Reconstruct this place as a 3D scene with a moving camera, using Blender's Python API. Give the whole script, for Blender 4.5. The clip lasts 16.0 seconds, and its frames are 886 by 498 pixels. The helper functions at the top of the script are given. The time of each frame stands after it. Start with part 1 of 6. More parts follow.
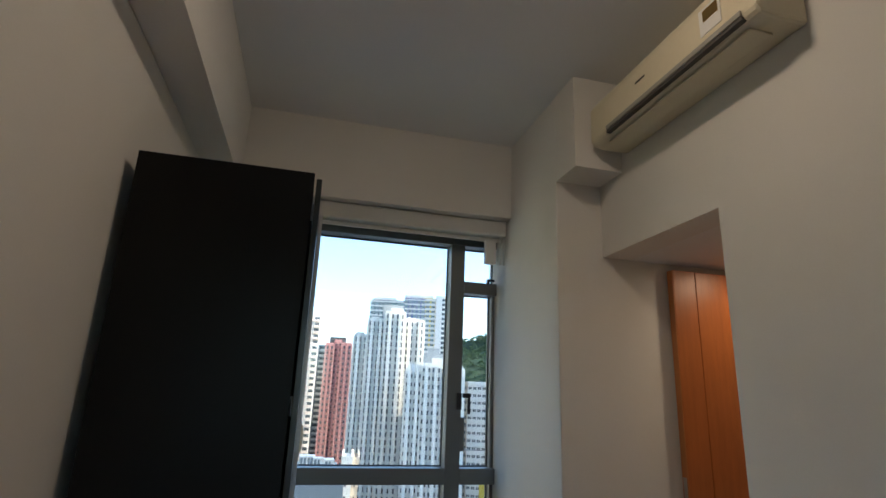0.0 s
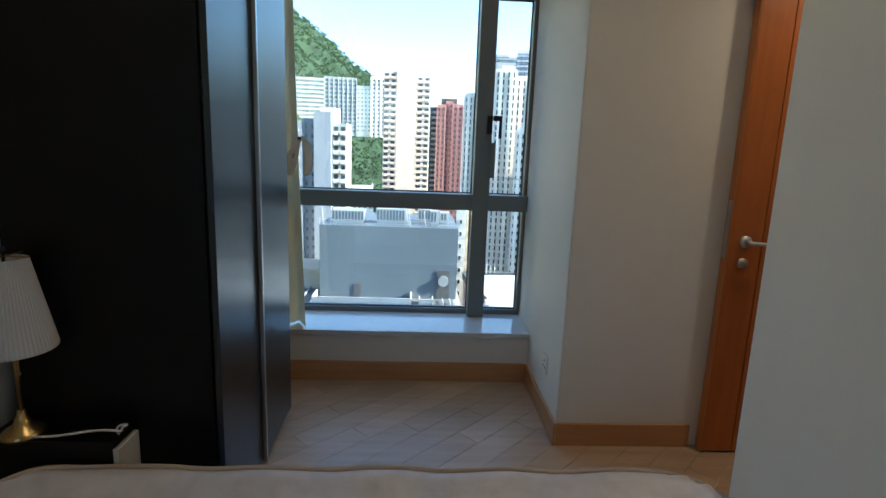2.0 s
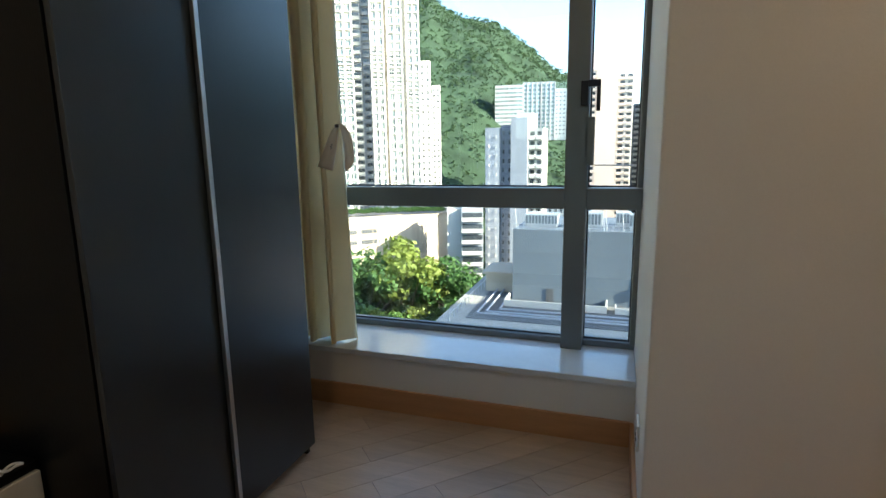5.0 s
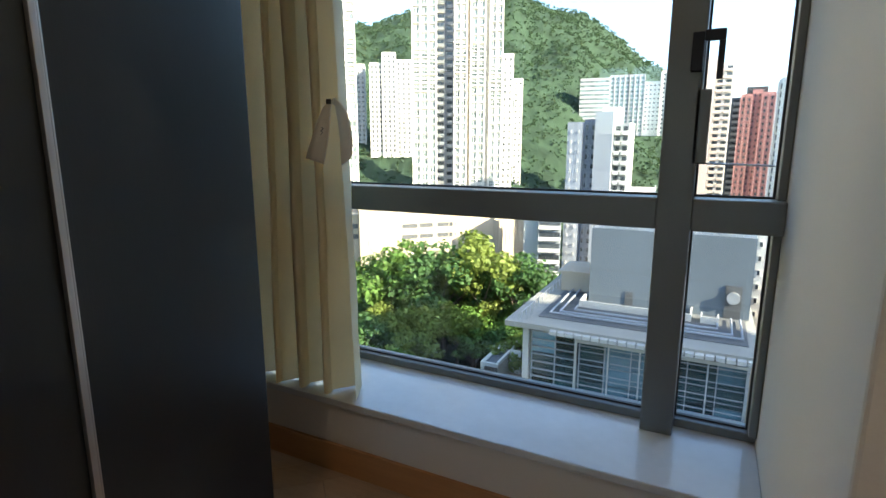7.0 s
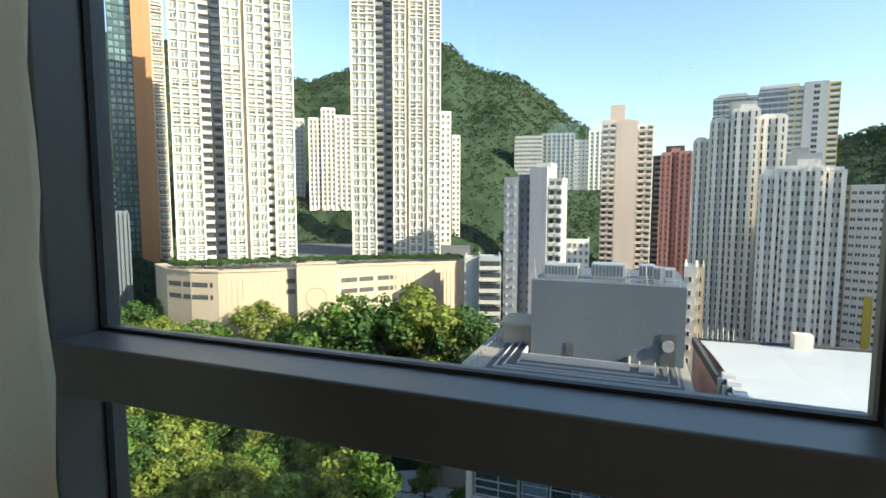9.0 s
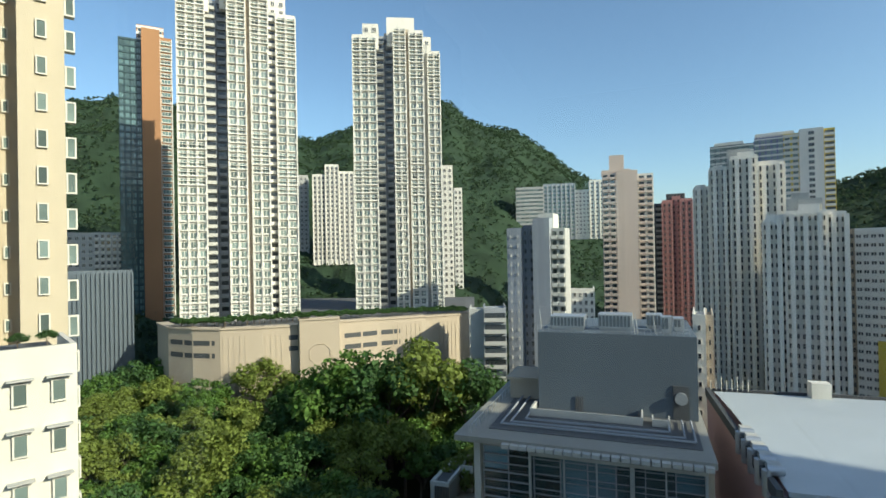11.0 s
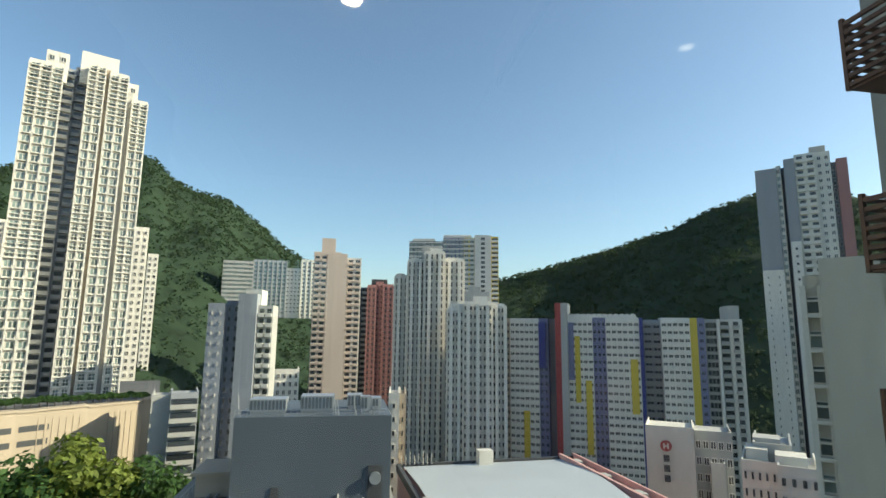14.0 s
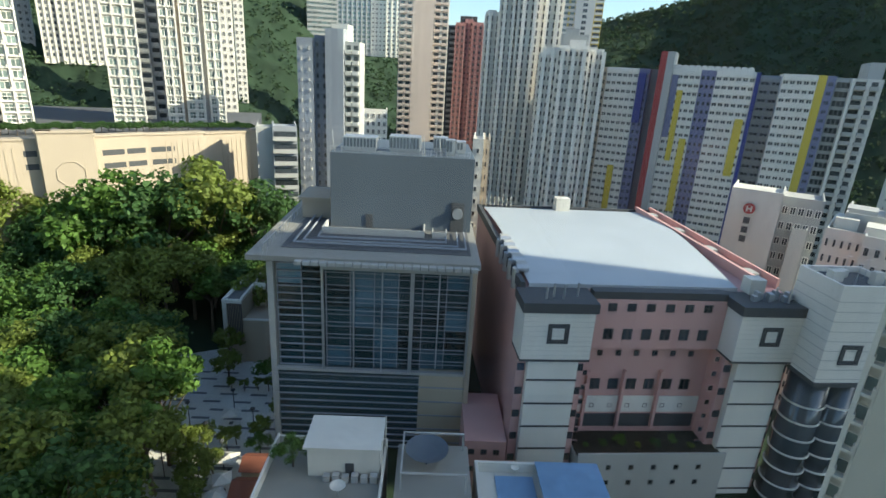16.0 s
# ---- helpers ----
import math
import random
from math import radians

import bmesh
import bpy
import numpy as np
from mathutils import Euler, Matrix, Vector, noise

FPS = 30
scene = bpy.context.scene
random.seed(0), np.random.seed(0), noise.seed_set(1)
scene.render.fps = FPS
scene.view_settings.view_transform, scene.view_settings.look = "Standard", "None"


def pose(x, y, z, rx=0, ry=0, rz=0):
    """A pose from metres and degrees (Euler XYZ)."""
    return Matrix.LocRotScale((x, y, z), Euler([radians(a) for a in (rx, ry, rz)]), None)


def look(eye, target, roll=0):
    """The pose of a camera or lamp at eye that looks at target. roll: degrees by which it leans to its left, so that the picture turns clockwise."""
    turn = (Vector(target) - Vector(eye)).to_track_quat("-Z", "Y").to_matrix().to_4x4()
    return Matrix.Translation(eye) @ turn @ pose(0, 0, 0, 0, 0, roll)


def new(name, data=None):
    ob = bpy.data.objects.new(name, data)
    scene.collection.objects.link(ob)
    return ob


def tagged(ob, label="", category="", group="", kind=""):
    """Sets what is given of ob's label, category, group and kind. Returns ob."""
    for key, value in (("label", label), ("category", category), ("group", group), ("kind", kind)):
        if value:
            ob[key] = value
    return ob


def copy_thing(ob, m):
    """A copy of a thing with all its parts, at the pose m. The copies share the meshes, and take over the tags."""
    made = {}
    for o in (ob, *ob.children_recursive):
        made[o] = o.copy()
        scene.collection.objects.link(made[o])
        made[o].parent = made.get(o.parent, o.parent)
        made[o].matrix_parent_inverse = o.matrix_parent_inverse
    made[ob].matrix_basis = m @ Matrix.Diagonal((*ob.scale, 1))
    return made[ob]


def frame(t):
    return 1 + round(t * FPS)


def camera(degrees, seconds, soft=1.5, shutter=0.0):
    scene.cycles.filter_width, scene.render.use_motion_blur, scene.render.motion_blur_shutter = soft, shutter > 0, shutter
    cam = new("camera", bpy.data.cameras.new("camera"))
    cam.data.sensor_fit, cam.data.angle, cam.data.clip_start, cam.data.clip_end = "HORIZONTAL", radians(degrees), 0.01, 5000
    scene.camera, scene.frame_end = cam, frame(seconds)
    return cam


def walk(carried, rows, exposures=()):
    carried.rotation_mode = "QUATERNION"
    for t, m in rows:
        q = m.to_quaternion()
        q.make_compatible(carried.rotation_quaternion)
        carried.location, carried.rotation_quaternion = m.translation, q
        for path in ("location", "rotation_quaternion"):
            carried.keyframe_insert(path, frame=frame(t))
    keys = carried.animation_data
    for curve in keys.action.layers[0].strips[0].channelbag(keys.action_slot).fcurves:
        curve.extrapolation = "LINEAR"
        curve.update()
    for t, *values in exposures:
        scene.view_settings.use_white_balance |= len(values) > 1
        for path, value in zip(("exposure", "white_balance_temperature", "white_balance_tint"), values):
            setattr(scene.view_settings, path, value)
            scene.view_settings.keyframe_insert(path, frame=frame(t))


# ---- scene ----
cam = camera(80.23, 16.0)
# ---- camera ----
PATH = [
    (0, look((-1.201, -3.039, 1.456), (-0.738, -1.167, 1.987), 2.25)),
    (0.5, look((-1.088, -2.914, 1.401), (-0.677, -0.991, 1.762), 1.85)),
    (1, look((-0.963, -2.860, 1.354), (-0.641, -0.886, 1.365), 1.24)),
    (1.5, look((-0.810, -2.869, 1.312), (-0.621, -0.894, 1.062), 1.87)),
    (2, look((-0.637, -2.757, 1.264), (-0.536, -0.794, 0.897), 2.16)),
    (2.5, look((-0.442, -2.591, 1.227), (-0.351, -0.637, 0.811), 2.50)),
    (3, look((-0.220, -2.560, 1.220), (-0.255, -0.601, 0.818), 2.32)),
    (3.5, look((-0.082, -2.533, 1.209), (-0.324, -0.580, 0.855), 1.23)),
    (4, look((-0.063, -2.434, 1.190), (-0.469, -0.505, 0.850), 0.32)),
    (4.5, look((-0.082, -2.266, 1.190), (-0.588, -0.363, 0.839), 0.36)),
    (5, look((-0.093, -2.084, 1.180), (-0.721, -0.219, 0.821), -0.88)),
    (7.5, look((-0.267, -1.152, 1.164), (-1.169, 0.592, 0.785), 0.34)),
    (8, look((-0.412, -0.887, 1.195), (-1.207, 0.920, 0.876), -0.16)),
    (8.5, look((-0.536, -0.612, 1.221), (-1.248, 1.243, 0.989), 0.35)),
    (10.8, look((-0.620, 0.250, 1.450), (-1.318, 2.123, 1.394), -0.64)),
    (11, look((-0.620, 0.250, 1.450), (-1.333, 2.118, 1.463), -1.09)),
    (11.5, look((-0.620, 0.250, 1.450), (-1.389, 2.084, 1.667), -2.00)),
    (12, look((-0.620, 0.250, 1.450), (-1.390, 2.065, 1.785), -1.90)),
    (12.5, look((-0.620, 0.250, 1.450), (-1.194, 2.133, 1.803), -0.59)),
    (13, look((-0.620, 0.250, 1.450), (-0.806, 2.209, 1.805), 0.60)),
    (13.5, look((-0.620, 0.250, 1.450), (-0.472, 2.214, 1.799), 0.94)),
    (14, look((-0.620, 0.250, 1.450), (-0.280, 2.197, 1.757), 0.63)),
    (14.5, look((-0.620, 0.250, 1.450), (-0.245, 2.211, 1.576), 0.98)),
    (15, look((-0.620, 0.250, 1.450), (-0.341, 2.222, 1.268), 1.79)),
    (15.5, look((-0.620, 0.250, 1.450), (-0.485, 2.194, 0.998), 2.63)),
    (16, look((-0.620, 0.250, 1.450), (-0.561, 2.145, 0.813), 3.32)),
]
walk(cam, PATH, [(0, 2.15, 5950, 7), (1.5, 2.2, 5650, 2), (2.5, 2.28, 5750, 1), (3.5, 2.28, 5950, 1), (5.0, 2.33, 6200, 3), (7.5, 2.3, 6600, 7), (8.0, 2.25, 6700, 7), (8.5, 1.8, 6900, 7), (10.8, 0.55, 6500, 3), (12, 0.27, 5900, 0), (12.6, 0.32, 5800, 0), (13.5, 0.56, 6600, 2), (14.5, 0.66, 6950, 3), (15, 0.68, 6850, 3), (16, 0.95, 6450, 4)])

# ---- world, sun, lamps ----
SUN_AZ, SUN_EL = 101.0, 27.0
world = bpy.data.worlds.new("sky")
scene.world = world
world.use_nodes = True
wn, wl = world.node_tree.nodes, world.node_tree.links
sky = wn.new("ShaderNodeTexSky")
sky.sky_type, sky.sun_disc = 'NISHITA', False
sky.sun_elevation, sky.sun_rotation = radians(SUN_EL), radians(SUN_AZ)
sky.air_density, sky.dust_density, sky.ozone_density = 1.0, 1.2, 3.0
# a few small fair-weather clouds
tcw, nz = wn.new("ShaderNodeTexCoord"), wn.new("ShaderNodeTexNoise")
nz.inputs["Scale"].default_value, nz.inputs["Detail"].default_value = 14.0, 6.0
wl.new(tcw.outputs["Generated"], nz.inputs["Vector"])
last = sky.outputs[0]
for az_, te, sx, amount in ((-54.5, 0.60, 0.085, 1.0), (-46.5, 0.515, 0.05, 0.9), (-57, 0.277, 0.05, 0.8), (36.2, 0.518, 0.05, 0.9), (28.5, 0.22, 0.05, 0.5)):
    d_ = Vector((math.sin(radians(az_)), math.cos(radians(az_)), te)).normalized()
    off_, scl, ln = wn.new("ShaderNodeVectorMath"), wn.new("ShaderNodeVectorMath"), wn.new("ShaderNodeVectorMath")
    off_.operation, scl.operation, ln.operation = 'SUBTRACT', 'MULTIPLY', 'LENGTH'
    off_.inputs[1].default_value, scl.inputs[1].default_value = d_, (1 / sx, 1 / sx, 2.2 / sx)
    wl.new(tcw.outputs["Generated"], off_.inputs[0])
    wl.new(off_.outputs[0], scl.inputs[0])
    wl.new(scl.outputs[0], ln.inputs[0])
    mr, mm, mk_ = wn.new("ShaderNodeMapRange"), wn.new("ShaderNodeMath"), wn.new("ShaderNodeMix")
    mr.inputs["From Min"].default_value, mr.inputs["From Max"].default_value = 1.0, 0.0
    mr.inputs["To Min"].default_value, mr.inputs["To Max"].default_value = -1.0, 0.35
    mr.clamp = False
    wl.new(ln.outputs["Value"], mr.inputs[0])
    mm.operation, mm.use_clamp = 'MULTIPLY_ADD', True
    wl.new(nz.outputs[0], mm.inputs[0])
    mm.inputs[1].default_value = 1.6 * amount
    sub = wn.new("ShaderNodeMath")
    sub.operation = 'SUBTRACT'
    wl.new(mr.outputs[0], sub.inputs[0])
    sub.inputs[1].default_value = 0.62
    wl.new(sub.outputs[0], mm.inputs[2])
    mk_.data_type = 'RGBA'
    wl.new(mm.outputs[0], mk_.inputs[0])
    wl.new(last, mk_.inputs[6])
    mk_.inputs[7].default_value = (7.0, 7.1, 7.4, 1)
    last = mk_.outputs[2]
wl.new(last, wn["Background"].inputs[0])
wn["Background"].inputs[1].default_value = 0.15
sun_data = bpy.data.lights.new("sun", 'SUN')
sun_data.energy, sun_data.angle, sun_data.color = 5.0, radians(0.5), (1.0, 0.88, 0.71)
ce = math.cos(radians(SUN_EL))
SUN = Vector((math.sin(radians(SUN_AZ)) * ce, math.cos(radians(SUN_AZ)) * ce, math.sin(radians(SUN_EL))))
new("sun", sun_data).matrix_world = look((0, 0, 80), Vector((0, 0, 80)) - SUN)


# ---- materials ----
def material(name, colour, rough=0.6, metal=0.0, var=0.12, scale=4.0, fine=60.0, bump=0.05, stretch=(1, 1, 1), spec=0.5, island=0.0, rand=0.0):
    """Base colour with variation at two scales and a fine relief."""
    m = bpy.data.materials.new(name)
    m.use_nodes = True
    n, l = m.node_tree.nodes, m.node_tree.links
    b = n["Principled BSDF"]
    tc, mp = n.new("ShaderNodeTexCoord"), n.new("ShaderNodeMapping")
    mp.inputs["Scale"].default_value = stretch
    l.new(tc.outputs["Object"], mp.inputs[0])
    big, small = n.new("ShaderNodeTexNoise"), n.new("ShaderNodeTexNoise")
    for t, s in ((big, scale), (small, fine)):
        t.inputs["Scale"].default_value = s
        t.inputs["Detail"].default_value = 5
        l.new(mp.outputs[0], t.inputs["Vector"])
    mix = n.new("ShaderNodeMath")
    mix.operation = 'MULTIPLY_ADD'
    l.new(small.outputs[0], mix.inputs[0])
    mix.inputs[1].default_value = 0.5
    l.new(big.outputs[0], mix.inputs[2])
    rng = n.new("ShaderNodeMapRange")
    rng.inputs["From Min"].default_value, rng.inputs["From Max"].default_value = 0.45, 1.05
    rng.inputs["To Min"].default_value, rng.inputs["To Max"].default_value = 1 - var, 1 + var
    l.new(mix.outputs[0], rng.inputs[0])
    last = rng.outputs[0]
    if island or rand:
        if island:
            g = n.new("ShaderNodeNewGeometry")
            src, amount = g.outputs["Random Per Island"], island
        else:
            g = n.new("ShaderNodeObjectInfo")
            src, amount = g.outputs["Random"], rand
        r2 = n.new("ShaderNodeMapRange")
        r2.inputs["To Min"].default_value, r2.inputs["To Max"].default_value = 1 - amount, 1 + amount
        l.new(src, r2.inputs[0])
        mu = n.new("ShaderNodeMath")
        mu.operation = 'MULTIPLY'
        l.new(last, mu.inputs[0])
        l.new(r2.outputs[0], mu.inputs[1])
        last = mu.outputs[0]
    vm = n.new("ShaderNodeVectorMath")
    vm.operation = 'SCALE'
    vm.inputs[0].default_value = colour
    l.new(last, vm.inputs["Scale"])
    l.new(vm.outputs[0], b.inputs["Base Color"])
    b.inputs["Roughness"].default_value = rough
    b.inputs["Metallic"].default_value = metal
    b.inputs["Specular IOR Level"].default_value = spec
    if bump:
        bp = n.new("ShaderNodeBump")
        bp.inputs["Strength"].default_value = bump
        bp.inputs["Distance"].default_value = 0.02
        l.new(small.outputs[0], bp.inputs["Height"])
        l.new(bp.outputs[0], b.inputs["Normal"])
    return m


def glass(name, gloss=0.06, tint=(0.97, 0.99, 0.98)):
    m = bpy.data.materials.new(name)
    m.use_nodes = True
    n, l = m.node_tree.nodes, m.node_tree.links
    n.remove(n["Principled BSDF"])
    tr, gl, mx = n.new("ShaderNodeBsdfTransparent"), n.new("ShaderNodeBsdfGlossy"), n.new("ShaderNodeMixShader")
    tr.inputs[0].default_value = (*tint, 1)
    gl.inputs["Roughness"].default_value = 0.0
    mx.inputs[0].default_value = gloss
    l.new(tr.outputs[0], mx.inputs[1])
    l.new(gl.outputs[0], mx.inputs[2])
    l.new(mx.outputs[0], n["Material Output"].inputs[0])
    return m


def cloth(name, colour, see=0.25, var=0.15, fine=350.0):
    m = material(name, colour, 0.9, var=var, scale=3, fine=fine, bump=0.25)
    n, l = m.node_tree.nodes, m.node_tree.links
    t, mx = n.new("ShaderNodeBsdfTranslucent"), n.new("ShaderNodeMixShader")
    t.inputs[0].default_value = (*colour, 1)
    mx.inputs[0].default_value = see
    l.new(n["Principled BSDF"].outputs[0], mx.inputs[1])
    l.new(t.outputs[0], mx.inputs[2])
    l.new(mx.outputs[0], n["Material Output"].inputs[0])
    return m


def glow(name, colour, strength):
    m = bpy.data.materials.new(name)
    m.use_nodes = True
    b = m.node_tree.nodes["Principled BSDF"]
    b.inputs["Base Color"].default_value = (*colour, 1)
    b.inputs["Emission Color"].default_value = (*colour, 1)
    b.inputs["Emission Strength"].default_value = strength
    return m


PAINT = material("wall_paint", (0.74, 0.71, 0.66), 0.75, var=0.04, scale=1.5, fine=180, bump=0.04)
CEIL = material("ceiling_paint", (0.78, 0.77, 0.75), 0.85, var=0.03, scale=1.2, fine=120, bump=0.03)
OAK = material("oak_plank", (0.52, 0.38, 0.26), 0.32, var=0.16, scale=2.5, fine=26, bump=0.05, stretch=(1, 9, 1), rand=0.1)
GROUT = material("floor_gap", (0.16, 0.10, 0.06), 0.8)
MAPLE = material("maple_skirting", (0.50, 0.26, 0.11), 0.4, var=0.12, scale=3, fine=40, stretch=(1, 1, 12))
CHERRY = material("cherry_door", (0.42, 0.13, 0.03), 0.38, var=0.16, scale=3, fine=30, stretch=(9, 9, 0.7))
CHERRY_EDGE = material("cherry_edge", (0.52, 0.20, 0.06), 0.45, var=0.1, scale=3, fine=30, stretch=(9, 9, 0.7))
BLACKWOOD = material("black_brown_veneer", (0.002, 0.0024, 0.0032), 0.36, var=0.2, scale=2, fine=40, bump=0.04, stretch=(7, 7, 0.6), spec=0.25)
DOORWOOD = material("satin_black_door", (0.007, 0.011, 0.014), 0.30, var=0.2, scale=2, fine=40, bump=0.04, stretch=(7, 7, 0.6), spec=0.75)
STEEL = material("brushed_steel", (0.55, 0.55, 0.56), 0.35, 1.0, var=0.05, fine=200, stretch=(1, 1, 0.05))
ALU = material("grey_aluminium", (0.19, 0.205, 0.21), 0.4, 0.3, var=0.05, fine=150, bump=0.02)
DARK = material("dark_metal", (0.03, 0.03, 0.035), 0.4, 0.6, var=0.08)
RUBBER = material("black_gasket", (0.035, 0.036, 0.038), 0.6)
STONE = material("pale_sill_stone", (0.66, 0.68, 0.70), 0.12, var=0.06, scale=6, fine=40, bump=0.01)
TAN = cloth("tan_curtain", (0.86, 0.74, 0.49), 0.22)
CREAM = cloth("cream_band", (0.90, 0.84, 0.73), 0.2)
SHADE = cloth("white_shade", (0.80, 0.79, 0.77), 0.35)
BLIND = cloth("white_blind", (0.72, 0.70, 0.66), 0.12)
DAMASK = material("damask_mattress", (0.68, 0.63, 0.60), 0.38, var=0.16, scale=7, fine=24, bump=0.12)
PIPING = cloth("tan_piping", (0.50, 0.40, 0.30), 0.0)
BRASS = material("aged_brass", (0.55, 0.38, 0.14), 0.28, 1.0, var=0.15, fine=60)
PLASTIC = material("white_plastic", (0.72, 0.71, 0.68), 0.4, var=0.03, bump=0.0)
ACBODY = material("yellowed_plastic", (0.66, 0.59, 0.43), 0.42, var=0.05, scale=2, bump=0.01)
ACGREY = material("grey_vane", (0.30, 0.28, 0.24), 0.45, var=0.05)
INK = material("dark_ink", (0.06, 0.055, 0.05), 0.6)
CREAMWOOD = material("cream_drawer", (0.70, 0.66, 0.56), 0.45, var=0.05, scale=3, fine=60)
PANE = glass("window_glass", 0.05)
LAMPGLOW = glow("warm_lamp", (1.0, 0.76, 0.54), 34.0)


# ---- building blocks ----
class Solid:
    """Vertices and faces of one mesh."""

    def __init__(self):
        self.v, self.f, self.m = [], [], []

    def face(self, pts, mi=0):
        k = len(self.v)
        self.v += [tuple(p) for p in pts]
        self.f.append(tuple(range(k, k + len(pts))))
        self.m.append(mi)

    def box(self, x0, y0, z0, x1, y1, z1, mi=0):
        k = len(self.v)
        self.v += [(x, y, z) for z in (z0, z1) for x, y in ((x0, y0), (x1, y0), (x1, y1), (x0, y1))]
        for f in ((3, 2, 1, 0), (4, 5, 6, 7), (0, 1, 5, 4), (1, 2, 6, 5), (2, 3, 7, 6), (3, 0, 4, 7)):
            self.f.append(tuple(k + i for i in f))
            self.m.append(mi)
        return self

    def tube(self, p, q, r0, r1=None, n=10, mi=0, caps=True):
        r1 = r0 if r1 is None else r1
        p, q = Vector(p), Vector(q)
        d = (q - p).normalized()
        a = d.orthogonal().normalized()
        b = d.cross(a)
        k = len(self.v)
        for c, r in ((p, r0), (q, r1)):
            self.v += [tuple(c + (a * math.cos(2 * math.pi * i / n) + b * math.sin(2 * math.pi * i / n)) * r) for i in range(n)]
        for i in range(n):
            j = (i + 1) % n
            self.f.append((k + i, k + j, k + n + j, k + n + i))
            self.m.append(mi)
        if caps:
            self.f += [tuple(k + i for i in reversed(range(n))), tuple(k + n + i for i in range(n))]
            self.m += [mi, mi]
        return self

    def lathe(self, prof, n=32, mi=0, c=(0, 0, 0)):
        k = len(self.v)
        for r, z in prof:
            self.v += [(c[0] + r * math.cos(2 * math.pi * i / n), c[1] + r * math.sin(2 * math.pi * i / n), c[2] + z) for i in range(n)]
        for s in range(len(prof) - 1):
            for i in range(n):
                j = (i + 1) % n
                self.f.append((k + s * n + i, k + s * n + j, k + (s + 1) * n + j, k + (s + 1) * n + i))
                self.m.append(mi)
        return self

    def mesh(self, name, mats, smooth=False):
        me = bpy.data.meshes.new(name)
        me.from_pydata(self.v, [], self.f)
        for x in (mats if isinstance(mats, (list, tuple)) else [mats]):
            me.materials.append(x)
        me.polygons.foreach_set("material_index", self.m)
        if smooth:
            me.polygons.foreach_set("use_smooth", [True] * len(self.f))
        me.update()
        return me


def part(name, s, mats, parent=None, label="", bevel=0.0, smooth=False, at=None):
    ob = new(name, s.mesh(name, mats, smooth))
    if parent:
        ob.parent = parent
    if at:
        ob.location = at
    if bevel:
        b = ob.modifiers.new("bevel", 'BEVEL')
        b.width, b.segments, b.limit_method = bevel, 2, 'ANGLE'
    if label:
        ob["label"] = label
    return ob


def root(name, m, label, category, group="", kind=""):
    ob = new(name)
    ob.empty_display_size = 0.2
    ob.matrix_world = m
    return tagged(ob, label, category, group, kind)


def setting(name, s, mats, label, category, bevel=0.0):
    return tagged(part(name, s, mats, bevel=bevel), label, category, kind="structure")


# ---- the room ----
H = 3.08
XL, XR = -1.84, 0.262
YB = -5.2
BX = -2.62
GY = 0.372
setting("wall_window", Solid().box(BX, 0, 0, 0, 0.36, 0.262), PAINT, "low white painted wall under the window", "wall")
setting("wall_lintel", Solid().box(BX, 0.0, 2.57, 0.0, 0.42, H), PAINT, "white painted wall above the window", "wall")
setting("wall_column", Solid().box(0, -0.642, 0, 1.7, 0.42, H), PAINT, "white painted column beside the window", "wall", 0.006)
setting("beam", Solid().box(0.0, -0.86, 2.575, XR - 0.003, -0.645, H), PAINT, "white painted beam end against the column", "beam")
setting("wall_left", Solid().box(XL - 0.25, YB, 0, XL, -0.001, H).box(BX - 0.04, -0.03, 0, XL - 0.25, -0.001, H).box(BX - 0.04, -0.001, 0, BX, 0.42, H), PAINT, "plain white painted wall behind the wardrobe", "wall")
setting("beam_left", Solid().box(XL + 0.003, YB + 0.002, 2.58, XL + 0.17, -0.002, H - 0.003), PAINT, "white painted ceiling beam along the wall", "beam")
ac_wall = Solid().box(XR, YB, 0, XR + 0.16, -1.465, H).box(XR, -1.465, 2.18, XR + 0.16, -0.645, H)
setting("wall_right", ac_wall, PAINT, "white painted wall with a doorway recess", "wall")
setting("wall_back", Solid().box(XL - 0.25, YB - 0.2, 0, -1.70, YB, H).box(-0.80, YB - 0.2, 0, 2.0, YB, H).box(-1.70, YB - 0.2, 0, -0.80, YB, 0.85).box(-1.70, YB - 0.2, 2.25, -0.80, YB, H), PAINT, "plain white painted back wall with a window", "wall")
bw = root("window_2", pose(-1.25, YB - 0.1, 0.85), "plain grey framed window in the back wall", "window", kind="structure")
part("window_frame", Solid().box(-0.45, -0.05, 0, -0.39, 0.03, 1.4).box(0.39, -0.05, 0, 0.45, 0.03, 1.4).box(-0.39, -0.05, 0, 0.39, 0.03, 0.06).box(-0.39, -0.05, 1.34, 0.39, 0.03, 1.4).box(-0.03, -0.05, 0.06, 0.03, 0.03, 1.34), ALU, bw)
for x0, x1 in ((-0.39, -0.03), (0.03, 0.39)):
    part("pane", Solid().box(x0, -0.02, 0.06, x1, -0.014, 1.34), PANE, bw).visible_shadow = False
setting("wall_recess", Solid().box(1.7, -2.6, 0, 1.9, -0.2, H).box(XR + 0.16, -2.6, 0, 1.7, -2.45, H), PAINT, "white wall of the door recess", "wall")
setting("ceiling_recess", Solid().box(XR + 0.16, -2.45, 2.18, 1.7, -0.645, 2.3), CEIL, "low white ceiling of the door recess", "ceiling")
setting("ceiling", Solid().box(XL - 0.25, YB - 0.2, H, 2.0, 0.42, H + 0.2), CEIL, "white painted ceiling", "ceiling")
